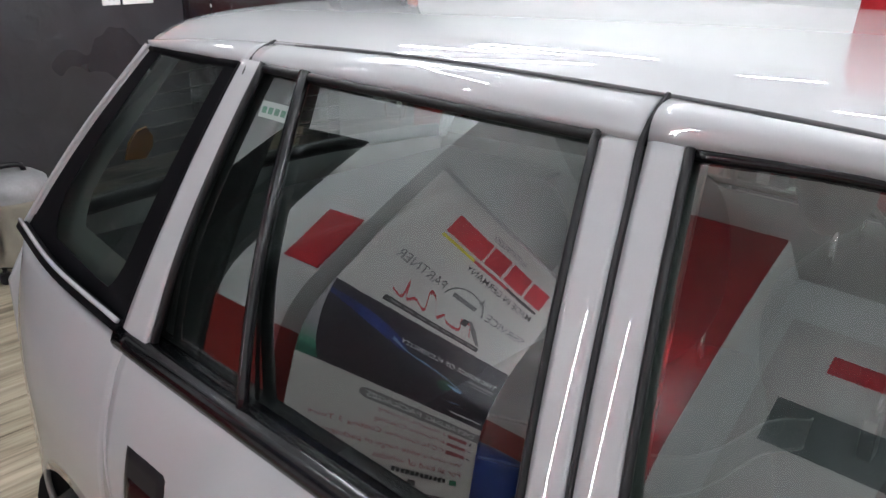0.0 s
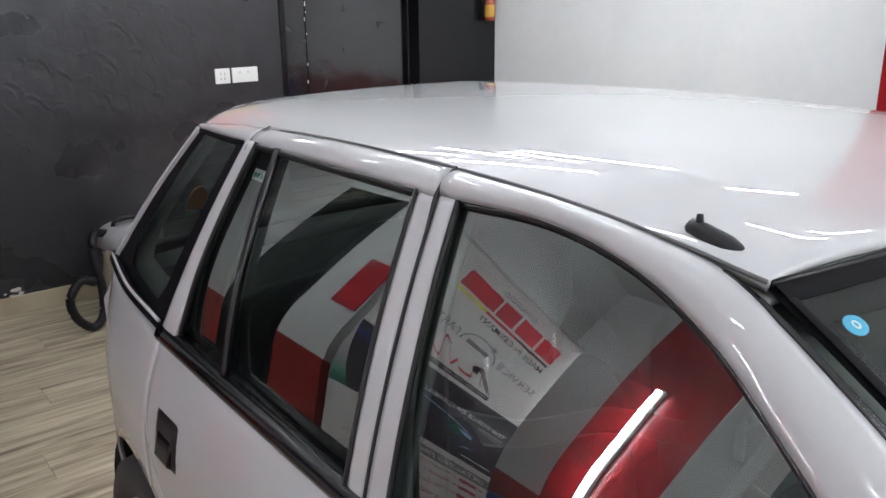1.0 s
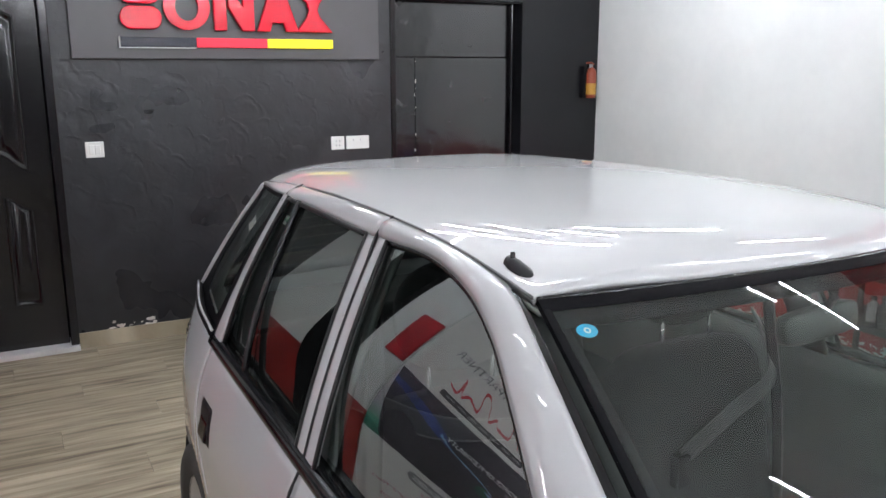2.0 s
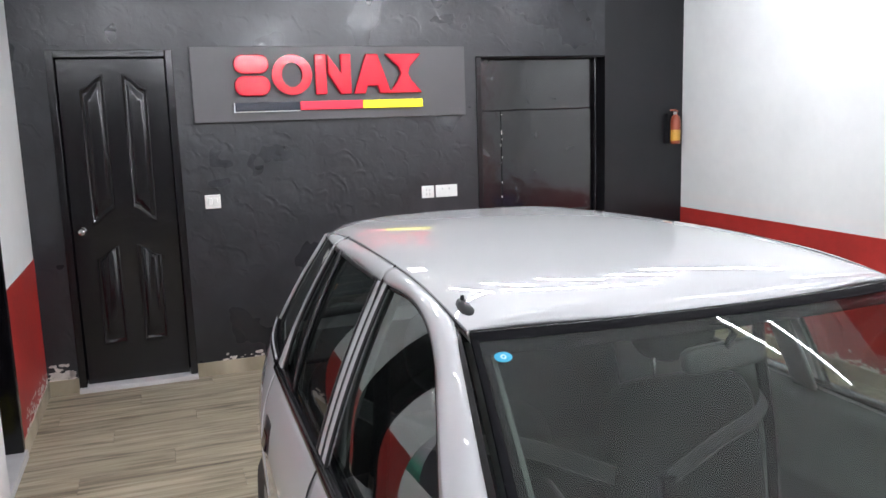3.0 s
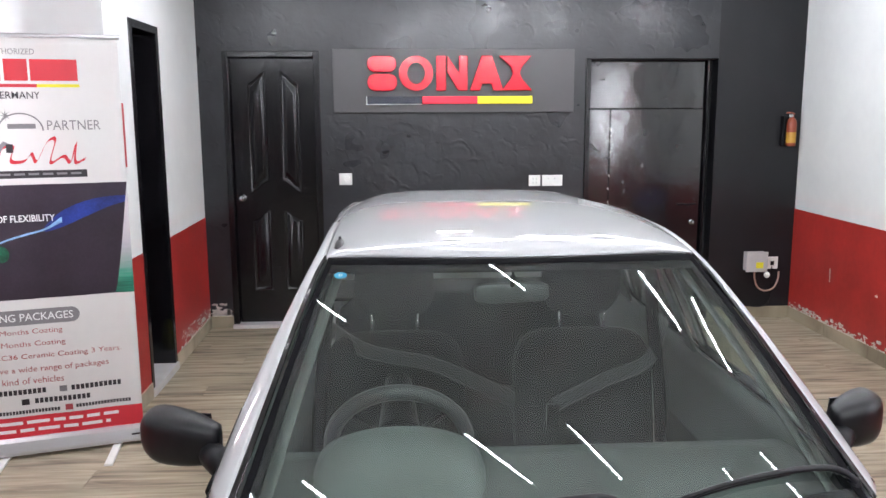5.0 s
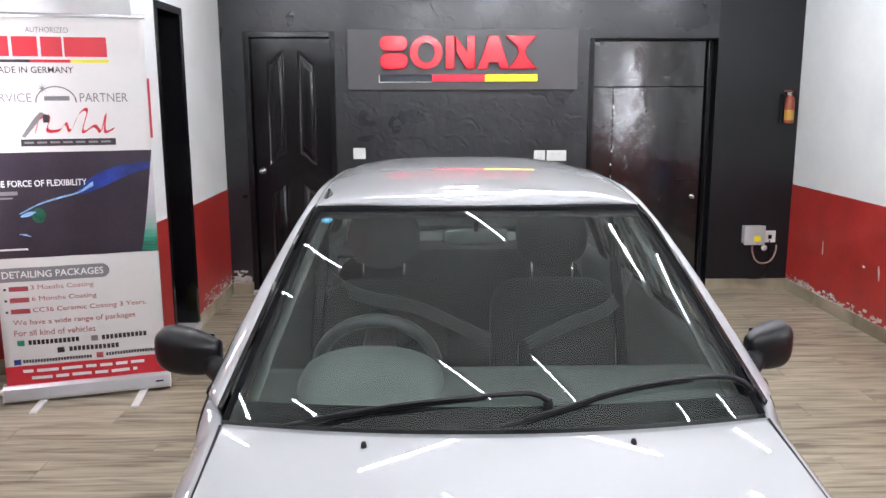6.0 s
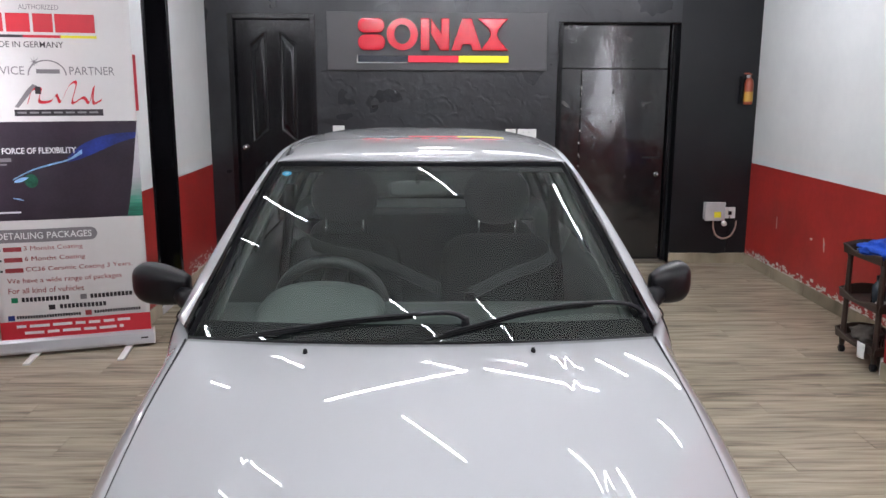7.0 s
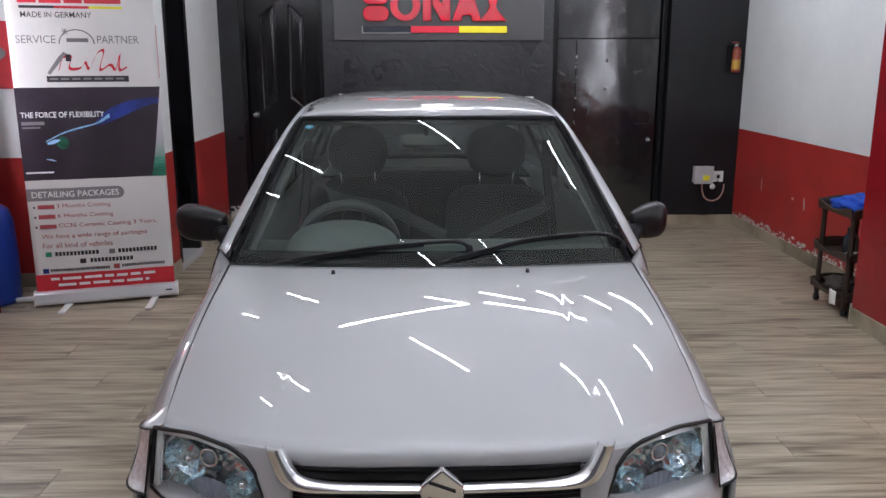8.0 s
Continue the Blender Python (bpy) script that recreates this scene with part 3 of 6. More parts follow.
for a in range(-20, 21):
    f = a / 20
    b = WS_BASE(f)
    x, u, z = hood_point(f, 0)
    rows.append([(b.x, b.y + 0.03, b.z + 0.006), (b.x, b.y, b.z - 0.002), ((b.x + x) / 2, (b.y + u) / 2 - 0.004, z - 0.012), (x, u - 0.004, z - 0.016)])
part("cowl_panel", grid(rows), PLASTIC, car, "black plastic cowl below the windscreen", smooth=True, solid=0.008)


def wiper(points):
    """From the blade's tip low on the glass to the arm's pivot at the cowl."""
    off = Vector((0, -0.5, 0.86))
    pts = spline(points, 26)
    a = pts[-1]
    arm = part("wiper", tube([p + off * 0.016 for p in pts[9:]], [0.0055 + 0.0003 * k for k in range(17)], 8, flat=0.7), PLASTIC, car, "black wiper arm", smooth=True)
    part("wiper_blade", tube([p + off * 0.005 for p in pts[:20]], [0.0035] + [0.0055] * 18 + [0.0035], 6), RUBBER, arm, smooth=True)
    part("blade_frame", tube([p + off * 0.013 for p in pts[2:18]], [0.003 + 0.0022 * math.sin(math.pi * k / 15) for k in range(16)], 6), PLASTIC, arm, smooth=True)
    part("wiper_pivot", lathe([(0.0, 0.020), (0.010, 0.018), (0.013, 0.004), (0.013, -0.02)], Matrix.Translation(a), 14), PLASTIC, arm, smooth=True)


wiper([(-0.50, -0.075, 0.890), (-0.374, -0.050, 0.901), (-0.241, -0.044, 0.918), (-0.147, -0.041, 0.927), (-0.066, -0.038, 0.933), (0.02, -0.034, 0.938), (0.085, -0.032, 0.938), (0.12, -0.045, 0.924)])
wiper([(0.003, -0.09, 0.884), (0.076, -0.078, 0.900), (0.159, -0.055, 0.915), (0.305, -0.008, 0.938), (0.456, 0.036, 0.945), (0.570, 0.064, 0.940), (0.620, 0.068, 0.927), (0.642, 0.055, 0.910)])
for x in (-0.306, 0.292):
    part("washer_nozzle", lathe([(0.0, 0.009), (0.004, 0.008), (0.006, 0.003), (0.007, -0.004)], Matrix.Translation((x, -0.175, 0.887)) @ Matrix.Diagonal((1, 1.5, 1, 1)), 12), PLASTIC, car, "small black washer nozzle", smooth=True)

# body sides
SEAM_HIGHLIGHT = surface("seam_highlight", (0.36, 0.36, 0.37), 0.4, bump=0.02)
QUARTER_LINING = surface("quarter_lining_plastic", (0.15, 0.158, 0.156), 0.55, vary=0.1, scale=12, fine=300, bump=0.1)
GUTTER = surface("grey_gutter_seal", (0.06, 0.06, 0.063), 0.5, bump=0.02)


def side_patch(u0, u1, z0, z1, s, offs, n=8):
    """A patch lying on the door skin; offs(a, b) lifts it off the paint."""
    rows = []
    for i in range(n + 1):
        u = u0 + (u1 - u0) * i / n
        rows.append([(s * (side_x(u, z) + offs(i / n, j / n)), u, z) for j, z in enumerate(np.linspace(z0, z1, n + 1))])
    return grid(rows)


for s in (-1, 1):
    side_panel("front_fender", -0.803, 0.175, s)
    side_panel("front_door", 0.181, 1.147, s)
    side_panel("rear_door", 1.153, 1.905, s)
    side_panel("rear_quarter", 1.911, 2.56, s)
    part("sill", grid([[(s * (side_x(u, 0.23) - 0.004), u, 0.23), (s * (side_x(u, 0.23) - 0.02), u, 0.16), (s * 0.55, u, 0.15)] for u in np.linspace(0.0, 1.72, 10)]), PLASTIC, car, smooth=True, solid=0.01)
    # seams between the panels
    for u in (0.178, 1.150):
        part("door_seam", tube([(s * (side_x(u, z) + 0.0005), u, z) for z in np.linspace(0.24, belt_z(u), 14)], 0.0045, 6), GAP, car)
    seam = [(s * (side_x(u, z) + 0.0005), u, z) for u, z in [(1.908, 0.90), (1.905, 0.82), (1.895, 0.74), (1.87, 0.66), (1.83, 0.60), (1.78, 0.545)]]
    # pale colour stands in for the highlight along the rear door's seam
    part("door_seam", tube(spline(seam, 20), 0.0028, 6), SEAM_HIGHLIGHT, car)
    # frames of the windows
    front_frame([(0.505, 1.20, 1.338), (0.508, 1.0, 1.331), (0.512, 0.85, 1.317), (0.520, 0.735, 1.294), (0.546, 0.61, 1.237), (0.577, 0.46, 1.155), (0.612, 0.28, 1.05), (0.668, 0.02, 0.893)],
          [on_side(u, z, 0.002) for u, z in ((1.203, 1.303), (1.0, 1.307), (0.855, 1.287), (0.74, 1.247), (0.65, 1.197), (0.52, 1.114), (0.36, 1.006), (0.18, 0.885))], s)
    strip("rear_door_frame", [(0.505, 1.21, 1.338), (0.498, 1.5, 1.337), (0.478, 1.825, 1.323)], [(0.542, 1.21, 1.302), (0.538, 1.5, 1.304), (0.527, 1.825, 1.298)], s, PAINT, 0.010)
    strip("quarter_frame", [(0.478, 1.832, 1.323), (0.472, 2.0, 1.312), (0.462, 2.2, 1.290)], [(0.528, 1.832, 1.298), (0.513, 2.0, 1.294), (0.486, 2.17, 1.283)], s, PAINT, 0.010)
    post = lambda u0, u1: [on_side(u0 + (u1 - u0) * k / 8, 1.304 + (0.898 - 1.304) * k / 8, 0.002) for k in range(9)]
    strip("door_post", post(1.166, 1.098), post(1.203, 1.144), s, PAINT, 0.0012)
    strip("door_post", post(1.211, 1.153), post(1.252, 1.192), s, PAINT, 0.0012)
    strip("quarter_post", post(1.792, 1.860), post(1.845, 1.929), s, PAINT, 0.0015)
    rear = [Vector((0.486, 2.178, 1.284)), Vector((0.549, 2.305, 1.14)), Vector((0.597, 2.398, 1.02)), Vector((0.636, 2.474, 0.913))]
    part("rear_post_edge", tube(spline([(s * (p.x - 0.002), p.y + 0.006, p.z) for p in rear], 20), 0.0062, 8), PAINT, car, smooth=True)
    strip("rear_post", [p + Vector((-0.045, 0.035, 0.004)) for p in rear], rear, s, PAINT, 0.006)
    part("door_seam", tube(spline([(s * p.x, p.y, p.z) for p in [Vector((0.505, 1.205, 1.340)), Vector((0.526, 1.206, 1.324)), Vector((0.543, 1.207, 1.303))] + post(1.207, 1.148)[1:]], 30), 0.0034, 6), GAP, car)
    part("door_seam", tube(spline([(s * x, u, z) for x, u, z in [(0.478, 1.829, 1.325), (0.505, 1.83, 1.315), (0.529, 1.825, 1.298), (0.545, 1.826, 1.27)]], 10), 0.003, 6), GAP, car)
    # glass
    pane("front_window", [(1.100, 0.897), (0.7, 0.890), (0.24, 0.884)], [(1.166, 1.302), (1.0, 1.307), (0.855, 1.287), (0.74, 1.247), (0.65, 1.197), (0.52, 1.114), (0.36, 1.006), (0.24, 0.90)], s, SIDE_GLASS, n=40, bend=0.8)
    pane("rear_window", [(1.618, 0.903), (1.192, 0.897)], [(1.691, 1.299), (1.252, 1.303)], s, SIDE_GLASS)
    pane("vent_window", [(1.858, 0.906), (1.628, 0.903)], [(1.792, 1.298), (1.697, 1.299)], s, SIDE_GLASS)
    q0 = [Vector((glass_x(1.843 + 0.086 * k / 8, 1.297 - 0.387 * k / 8) - 0.006, 1.843 + 0.086 * k / 8, 1.297 - 0.387 * k / 8)) for k in range(9)]
    q1 = spline([p + Vector((-0.006, -0.004, 0)) for p in rear], 9)
    part("quarter_window", grid([[(s * (a.lerp(b, k / 8).x + 0.02 * (k / 8) * (1 - k / 8)), *a.lerp(b, k / 8).yz) for k in range(9)] for a, b in zip(q0, q1)]), SIDE_GLASS, car, smooth=True)
    bm = bmesh.new()
    add_tube(bm, spline([(s * (p.x + 0.003), p.y, p.z) for p in q0], 20), 0.006, 6)
    add_grid(bm, [[(s * (a.lerp(b, k).x + 0.02 * k * (1 - k) + 0.0015), *a.lerp(b, k).yz) for k in np.linspace(0.83 - 0.30 * max(0.0, (i - 24) / 16) ** 3, 0.99, 6)] for i, (a, b) in enumerate(zip(spline(q0, 41), spline(q1, 41)))])
    add_grid(bm, [[(s * (a.lerp(b, k).x + 0.02 * k * (1 - k) + 0.0015), *a.lerp(b, k).yz) for k in np.linspace(0.02, 0.14 + 0.16 * max(0.0, (i - 28) / 12) ** 3, 5)] for i, (a, b) in enumerate(zip(spline(q0, 41), spline(q1, 41)))])
    add_tube(bm, spline([(s * a.x, a.y, a.z - 0.004) for a in (q0[0], q0[0].lerp(q1[0], 0.5) + Vector((0.006, 0, 0)), q1[0])], 14), 0.008, 6)
    add_tube(bm, spline([(s * (a.x + 0.004), a.y, a.z + 0.012) for a in (q0[-1], q0[-1].lerp(q1[-1], 0.5) + Vector((0.014, 0, 0)), q1[-1])], 14), 0.013, 6, flat=0.9)
    low = list(zip(spline(q0, 41), spline(q1, 41)))[36:]
    add_grid(bm, [[(s * (a.lerp(b, k / 8).x + 0.02 * (k / 8) * (1 - k / 8) + 0.0018), *a.lerp(b, k / 8).yz) for k in range(9)] for a, b in low])
    part("quarter_window_seal", bm, FRIT, car, "black printed border and seal", smooth=True)
    part("quarter_trim", tube(spline([(s * (a.x + 0.008), a.y, a.z + 0.025) for a in (q0[-1], q0[-1].lerp(q1[-1], 0.5) + Vector((0.014, 0, 0)), q1[-1])], 14), 0.0042, 8), PAINT, car, "thin silver trim under the glass", smooth=True)
    bm = bmesh.new()
    pairs = list(zip(spline(q0, 41), spline(q1, 41)))
    add_grid(bm, [[(s * (a.lerp(b, k).x + 0.02 * k * (1 - k) - d), *a.lerp(b, k).yz) for k, d in ((0.765 - 0.26 * max(0.0, (i - 22) / 16) ** 3, 0.035), (0.82 - 0.10 * max(0.0, (i - 22) / 16) ** 3, 0.028), (0.92, 0.022))] for i, (a, b) in enumerate(pairs)])
    add_grid(bm, [[(s * (a.lerp(b, k / 6).x + 0.02 * (k / 6) * (1 - k / 6) - 0.035), *a.lerp(b, k / 6).yz) for k in range(7)] for a, b in pairs[34:]])
    part("quarter_lining", bm, QUARTER_LINING, car, "pale grey lining behind the rear side glass", smooth=True)
    strip("pillar_lining", [on_side(1.772 + 0.028 * k / 6, 1.29 - 0.39 * k / 6, -0.045) for k in range(7)], [on_side(1.90 + 0.05 * k / 6, 1.29 - 0.39 * k / 6, -0.045) for k in range(7)], s, FABRIC, 0.0)
    # black trim round the glass
    front_top = [(1.166, 1.302), (1.0, 1.307), (0.855, 1.287), (0.74, 1.247), (0.65, 1.197), (0.52, 1.114), (0.36, 1.006), (0.20, 0.892)]
    part("window_seal", tube(spline([(s * (glass_x(u, z) - 0.003), u, z - 0.004) for u, z in front_top], 50), 0.0065, 8), GLOSS_TRIM, car, smooth=True)
    part("window_seal", tube(spline([(s * p.x, p.y - 0.004, p.z) for p in post(1.166, 1.098)], 14), 0.0048, 8), RUBBER, car, smooth=True)
    part("window_seal", tube(spline([(s * p.x, p.y + 0.004, p.z) for p in post(1.252, 1.192)], 14), 0.0048, 8), RUBBER, car, smooth=True)
    part("window_seal", tube(spline([(s * (glass_x(u, 1.30) + 0.001), u, 1.299 - 0.003 * (u - 1.25)) for u in (1.25, 1.5, 1.79)], 14), 0.006, 8), RUBBER, car, smooth=True)
    part("window_seal", tube(spline([(s * (p.x - 0.6 * tuck(p.z, 1.0)), p.y - 0.004, p.z) for p in post(1.792, 1.860)], 14), 0.006, 8), RUBBER, car, smooth=True)
    part("window_divider", tube(spline([(s * (p.x + 0.001 - 0.45 * tuck(p.z, 1.0)), p.y, p.z) for p in post(1.694, 1.623)], 14), 0.0085, 8), GLOSS_TRIM, car, smooth=True)
    rows = []
    for u in np.linspace(0.19, 1.935, 50):
        x, z = belt_x(u), belt_z(u)
        rows.append([(s * (x - 0.036), u, z + 0.012), (s * (x - 0.012), u, z + 0.017), (s * (x + 0.002), u, z + 0.016), (s * (x + 0.009), u, z + 0.006), (s * (x + 0.013), u, z - 0.004), (s * (x + 0.010), u, z - 0.014), (s * (x - 0.004), u, z - 0.016)])
    part("belt_moulding", grid(rows), GLOSS_TRIM, car, "glossy black belt moulding", smooth=True, solid=0.004)
    part("gutter_seal", tube(spline([(s * x, u, z + 0.0005) for x, u, z in ROOF_EDGE[:6]], 50), 0.0028, 6), GUTTER, car, smooth=True)
    # door handles: sunk black cups with a flap
    for uc, zc in ((1.785, 0.740), (1.03, 0.736)):
        rim = lambda a, b: 0.004 if 0.01 < a < 0.99 and 0.01 < b < 0.99 else -0.002
        cup = part("door_handle", side_patch(uc - 0.056, uc + 0.056, zc - 0.052, zc + 0.052, s, rim, 12), PLASTIC, car, "black plastic flap handle", smooth=True)
        flap = lambda a, b: 0.012 - 0.007 * b if 0.01 < a < 0.99 and 0.01 < b < 0.99 else 0.003
        part("handle_flap", side_patch(uc - 0.044, uc + 0.040, zc - 0.042, zc + 0.012, s, flap, 12), GLOSS_TRIM, cup, smooth=True)
    # wheels
    for uc in (REAR_AXLE, FRONT_AXLE):
        m = pose(s * 0.70, uc, WHEEL_R, 0, 90 * s, 0)
        wheel = part("wheel", lathe([(0.03, 0.035), (0.06, 0.04), (0.12, 0.02), (0.155, 0.03), (0.17, 0.055), (0.175, 0.06), (0.178, 0.0), (0.178, -0.09)], m, 32), ALU, car, "grey steel wheel", smooth=True)
        part("tyre", lathe([(0.172, 0.058), (0.20, 0.072), (0.245, 0.074), (0.268, 0.062), (0.275, 0.03), (0.275, -0.05), (0.262, -0.085), (0.2, -0.09), (0.172, -0.08)], m, 40), TYRE, wheel, smooth=True)
        part("wheel_arch_liner", lathe([(0.0, -0.16), (0.33, -0.16), (0.335, 0.04)], m, 32), GAP, car, smooth=True)
    # door mirror: black rounded housing on a stalk
    mir, reach = [], 0.027 if s < 0 else -0.024
    for f in (0, 0.08, 0.17, 0.26, 0.36, 0.46, 0.56, 0.65, 0.73, 0.80, 0.86, 0.91, 0.95, 0.98, 0.995):
        x = 0.742 + (0.166 + reach) * f
        end = max(0, (f - 0.62) / 0.38)
        closing = (1 - end ** 2.4) ** (1 / 2.4)
        hgt = 0.066 * (1 - 0.36 * (1 - f) ** 3) * (0.12 + 0.88 * closing)
        dep = (0.030 + 0.028 * math.sin(math.pi * min(0.5, f))) * (0.12 + 0.88 * closing)
        cz, cu = 0.929 + 0.018 * f, 0.335 + 0.05 * f
        mir.append([(s * x, cu + dep * (1.0 if math.sin(a) > 0 else 1.0) * math.copysign(abs(math.sin(a)) ** 0.6, math.sin(a)), cz + hgt * math.copysign(abs(math.cos(a)) ** 0.6, math.cos(a))) for a in [2 * math.pi * q / 32 for q in range(32)]])
    bm = bmesh.new()
    vs = [[bm.verts.new(p) for p in r] for r in mir]
    for a, b in zip(vs, vs[1:]):
        for q in range(32):
            bm.faces.new((a[q], a[(q + 1) % 32], b[(q + 1) % 32], b[q]))
    bm.faces.new(vs[0])
    bm.faces.new(vs[-1])
    mirror = part("door_mirror", bm, SHELL, car, "satin black plastic door mirror", smooth=True)
    part("mirror_glass", slab([(0.775, 0.895), (0.870 + reach, 0.898), (0.875 + reach, 0.975), (0.78, 0.970)], 0.418, 0.424, Matrix.Diagonal((s, 1, 1, 1))), CHROME, mirror)
    part("mirror_stalk", tube([(s * 0.715, 0.27, 0.90), (s * 0.745, 0.30, 0.905), (s * 0.79, 0.34, 0.925)], [0.034, 0.030, 0.024], 10, flat=1.2), PLASTIC, mirror, smooth=True)
    part("mirror_sail", grid([[(s * (glass_x(u, z) + 0.004), u, z) for z in np.linspace(0.885, max(0.89, 0.885 + (u - 0.18) * 0.68), 6)] for u in np.linspace(0.185, 0.36, 8)]), PLASTIC, mirror, smooth=True, solid=0.006)

# rear: hatch with its glass, tail, bumper
hatch = [[(a / 10 * 0.445, 2.215 + 0.02 * (1 - (a / 10) ** 2) + 0.29 * g, 1.300 + 0.018 * (1 - (a / 10) ** 2) - 0.385 * g) for g in np.linspace(0, 1, 8)] for a in range(-10, 11)]
hatch = [[(x * (1 + 0.34 * (i / 7)), u, z) for i, (x, u, z) in enumerate(r)] for r in hatch]
part("rear_screen", grid(hatch), SIDE_GLASS, car, "dark tinted rear screen", smooth=True)
bm = bmesh.new()
add_tube(bm, [Vector(r[0]) + Vector((0, 0.004, -0.016)) for r in hatch], 0.008, 6)
add_tube(bm, [r[-1] for r in hatch], 0.02, 6)
part("rear_screen_frame", bm, RUBBER, car, smooth=True)
bm = bmesh.new()
for g in np.linspace(0.14, 0.86, 8):
    k = g * 7
    i, w = int(k), k - int(k)
    add_tube(bm, [Vector(r[i]).lerp(Vector(r[i + 1]), w) - Vector((0, 0.003, 0.001)) for r in hatch[1:-1]], 0.0011, 5)
part("heater_lines", bm, surface("heater_line_print", (0.05, 0.045, 0.04), 0.5, bump=0), car, "thin heater lines on the rear screen")
for r in (hatch[0], hatch[-1]):
    part("hatch_edge", tube([Vector(p) - Vector((0, 0.014, 0.008)) for p in r[1:]], 0.016, 8), PAINT, car, smooth=True)
rows = []
for a in range(-14, 15):
    f = a / 14
    rows.append([(f * w, u + d * (1 - f * f), z) for w, u, d, z in ((0.60, 2.505, 0.02, 0.92), (0.66, 2.53, 0.04, 0.80), (0.66, 2.54, 0.06, 0.62), (0.64, 2.55, 0.10, 0.52), (0.66, 2.54, 0.13, 0.40), (0.62, 2.52, 0.12, 0.24))])
part("tailgate", grid(rows), PAINT, car, smooth=True, solid=0.012)
for s in (-1, 1):
    part("tail_lamp", grid([[(s * (0.50 + 0.08 * i / 4), 2.575 - 0.03 * (i / 4) ** 2, z) for z in (0.62, 0.72, 0.84)] for i in range(5)]), RED_ACRYLIC, car, smooth=True, solid=0.01)

# nose: grille, chrome bar, badge, lamps, bumper
NOSE = lambda x, d=0.0: at(abs(x), (0, -1.14), (0.2, -1.135), (0.32, -1.115), (0.42, -1.065), (0.52, -0.985), (0.62, -0.90), (0.69, -0.80), (0.74, -0.66)) + d
rows = [[(x, NOSE(x, 0.025), z) for z in (0.765, 0.70, 0.66, 0.60)] for x in np.linspace(-0.315, 0.315, 23)]
grille = part("grille", grid(rows), GAP, car, "black recessed grille with a chrome bar", smooth=True, solid=0.01)
for z in (0.735, 0.675, 0.65):
    part("grille_slat", tube([(x, NOSE(x, 0.012), z) for x in np.linspace(-0.30, 0.30, 15)], 0.005, 6), PLASTIC, grille, smooth=True)
upper = [(-0.312, 0.786), (-0.301, 0.762), (-0.288, 0.738), (-0.268, 0.724), (-0.22, 0.719), (-0.11, 0.717), (0, 0.716)]
lower = [(-0.348, 0.784), (-0.338, 0.748), (-0.322, 0.712), (-0.292, 0.697), (-0.22, 0.698), (-0.11, 0.698), (0, 0.697)]
up, lo = [spline([(x, z, 0) for x, z in e + [(-x, z) for x, z in e[-2::-1]]], 70) for e in (upper, lower)]
rows = []
for a, b in zip(up, lo):
    r = []
    for k, d in ((0, 0.012), (0.02, -0.006), (0.3, -0.018), (0.7, -0.018), (0.98, -0.006), (1, 0.012)):
        p = a.lerp(b, k)
        r.append((p.x, NOSE(p.x, d - 0.012), p.y))
    rows.append(r)
part("chrome_bar", grid(rows), CHROME, grille, "chrome grille bar with upturned ends", smooth=True)
badge = part("badge", slab([(-0.042, 0.728), (-0.02, 0.746), (0.0, 0.764), (0.02, 0.746), (0.042, 0.728), (0.042, 0.690), (0.02, 0.672), (0, 0.654), (-0.02, 0.672), (-0.042, 0.690)], -1.185, -1.165), CHROME, grille, "plain chrome badge", bevel=0.005)
for z in (0.724, 0.690):
    part("badge_groove", slab([(-0.026, z + 0.016), (0.026, z - 0.004), (0.026, z - 0.010), (-0.026, z + 0.010)], -1.187, -1.184), GAP, badge)
rows = []
for x in np.linspace(-0.74, 0.74, 41):
    u = NOSE(x)
    rows.append([(x, u + 0.02, 0.655 - 0.10 * max(0, (abs(x) - 0.32) / 0.42)), (x, u - 0.015, 0.615 - 0.06 * max(0, (abs(x) - 0.32) / 0.42)), (x, u - 0.035, 0.54), (x, u - 0.035, 0.45), (x, u - 0.02, 0.36), (x * 0.97, u + 0.03, 0.22)])
bumper = part("front_bumper", grid(rows), PAINT, car, "silver front bumper", smooth=True, solid=0.012)
part("air_intake", grid([[(x, NOSE(x) - 0.040, z) for z in (0.31, 0.36, 0.41)] for x in np.linspace(-0.36, 0.36, 13)]), GAP, bumper, smooth=True, solid=0.004)
for s in (-1, 1):
    rows = []
    for f in np.linspace(0, 1, 9):
        row = []
        for k in np.linspace(0, 1, 14) ** 1.4:
            z = 0.768 + (0.58 - 0.768) * k
            x = 0.290 + f * (at(z, (0.58, 0.340), (0.655, 0.346), (0.70, 0.360), (0.735, 0.386), (0.752, 0.43), (0.768, 0.47)) - 0.290)
            _, u, top = hood_point(x / 0.622, 1.0)
            row.append((s * x - 0.008, u - 0.003 + (NOSE(x, -0.006) - u) * (1 - (1 - k) ** 2.5), min(z, top - 0.005)))
        rows.append(row)
    part("nose_panel", grid(rows), PAINT, car, smooth=True, solid=0.006)
rows = [[(x, u, z) for u, z in ((NOSE(x, 0.10), 0.68), (NOSE(x, 0.07), 0.60), (NOSE(x, 0.05), 0.25))] for x in np.linspace(-0.62, 0.62, 15)]
part("front_panel", grid(rows), GAP, car, solid=0.01)


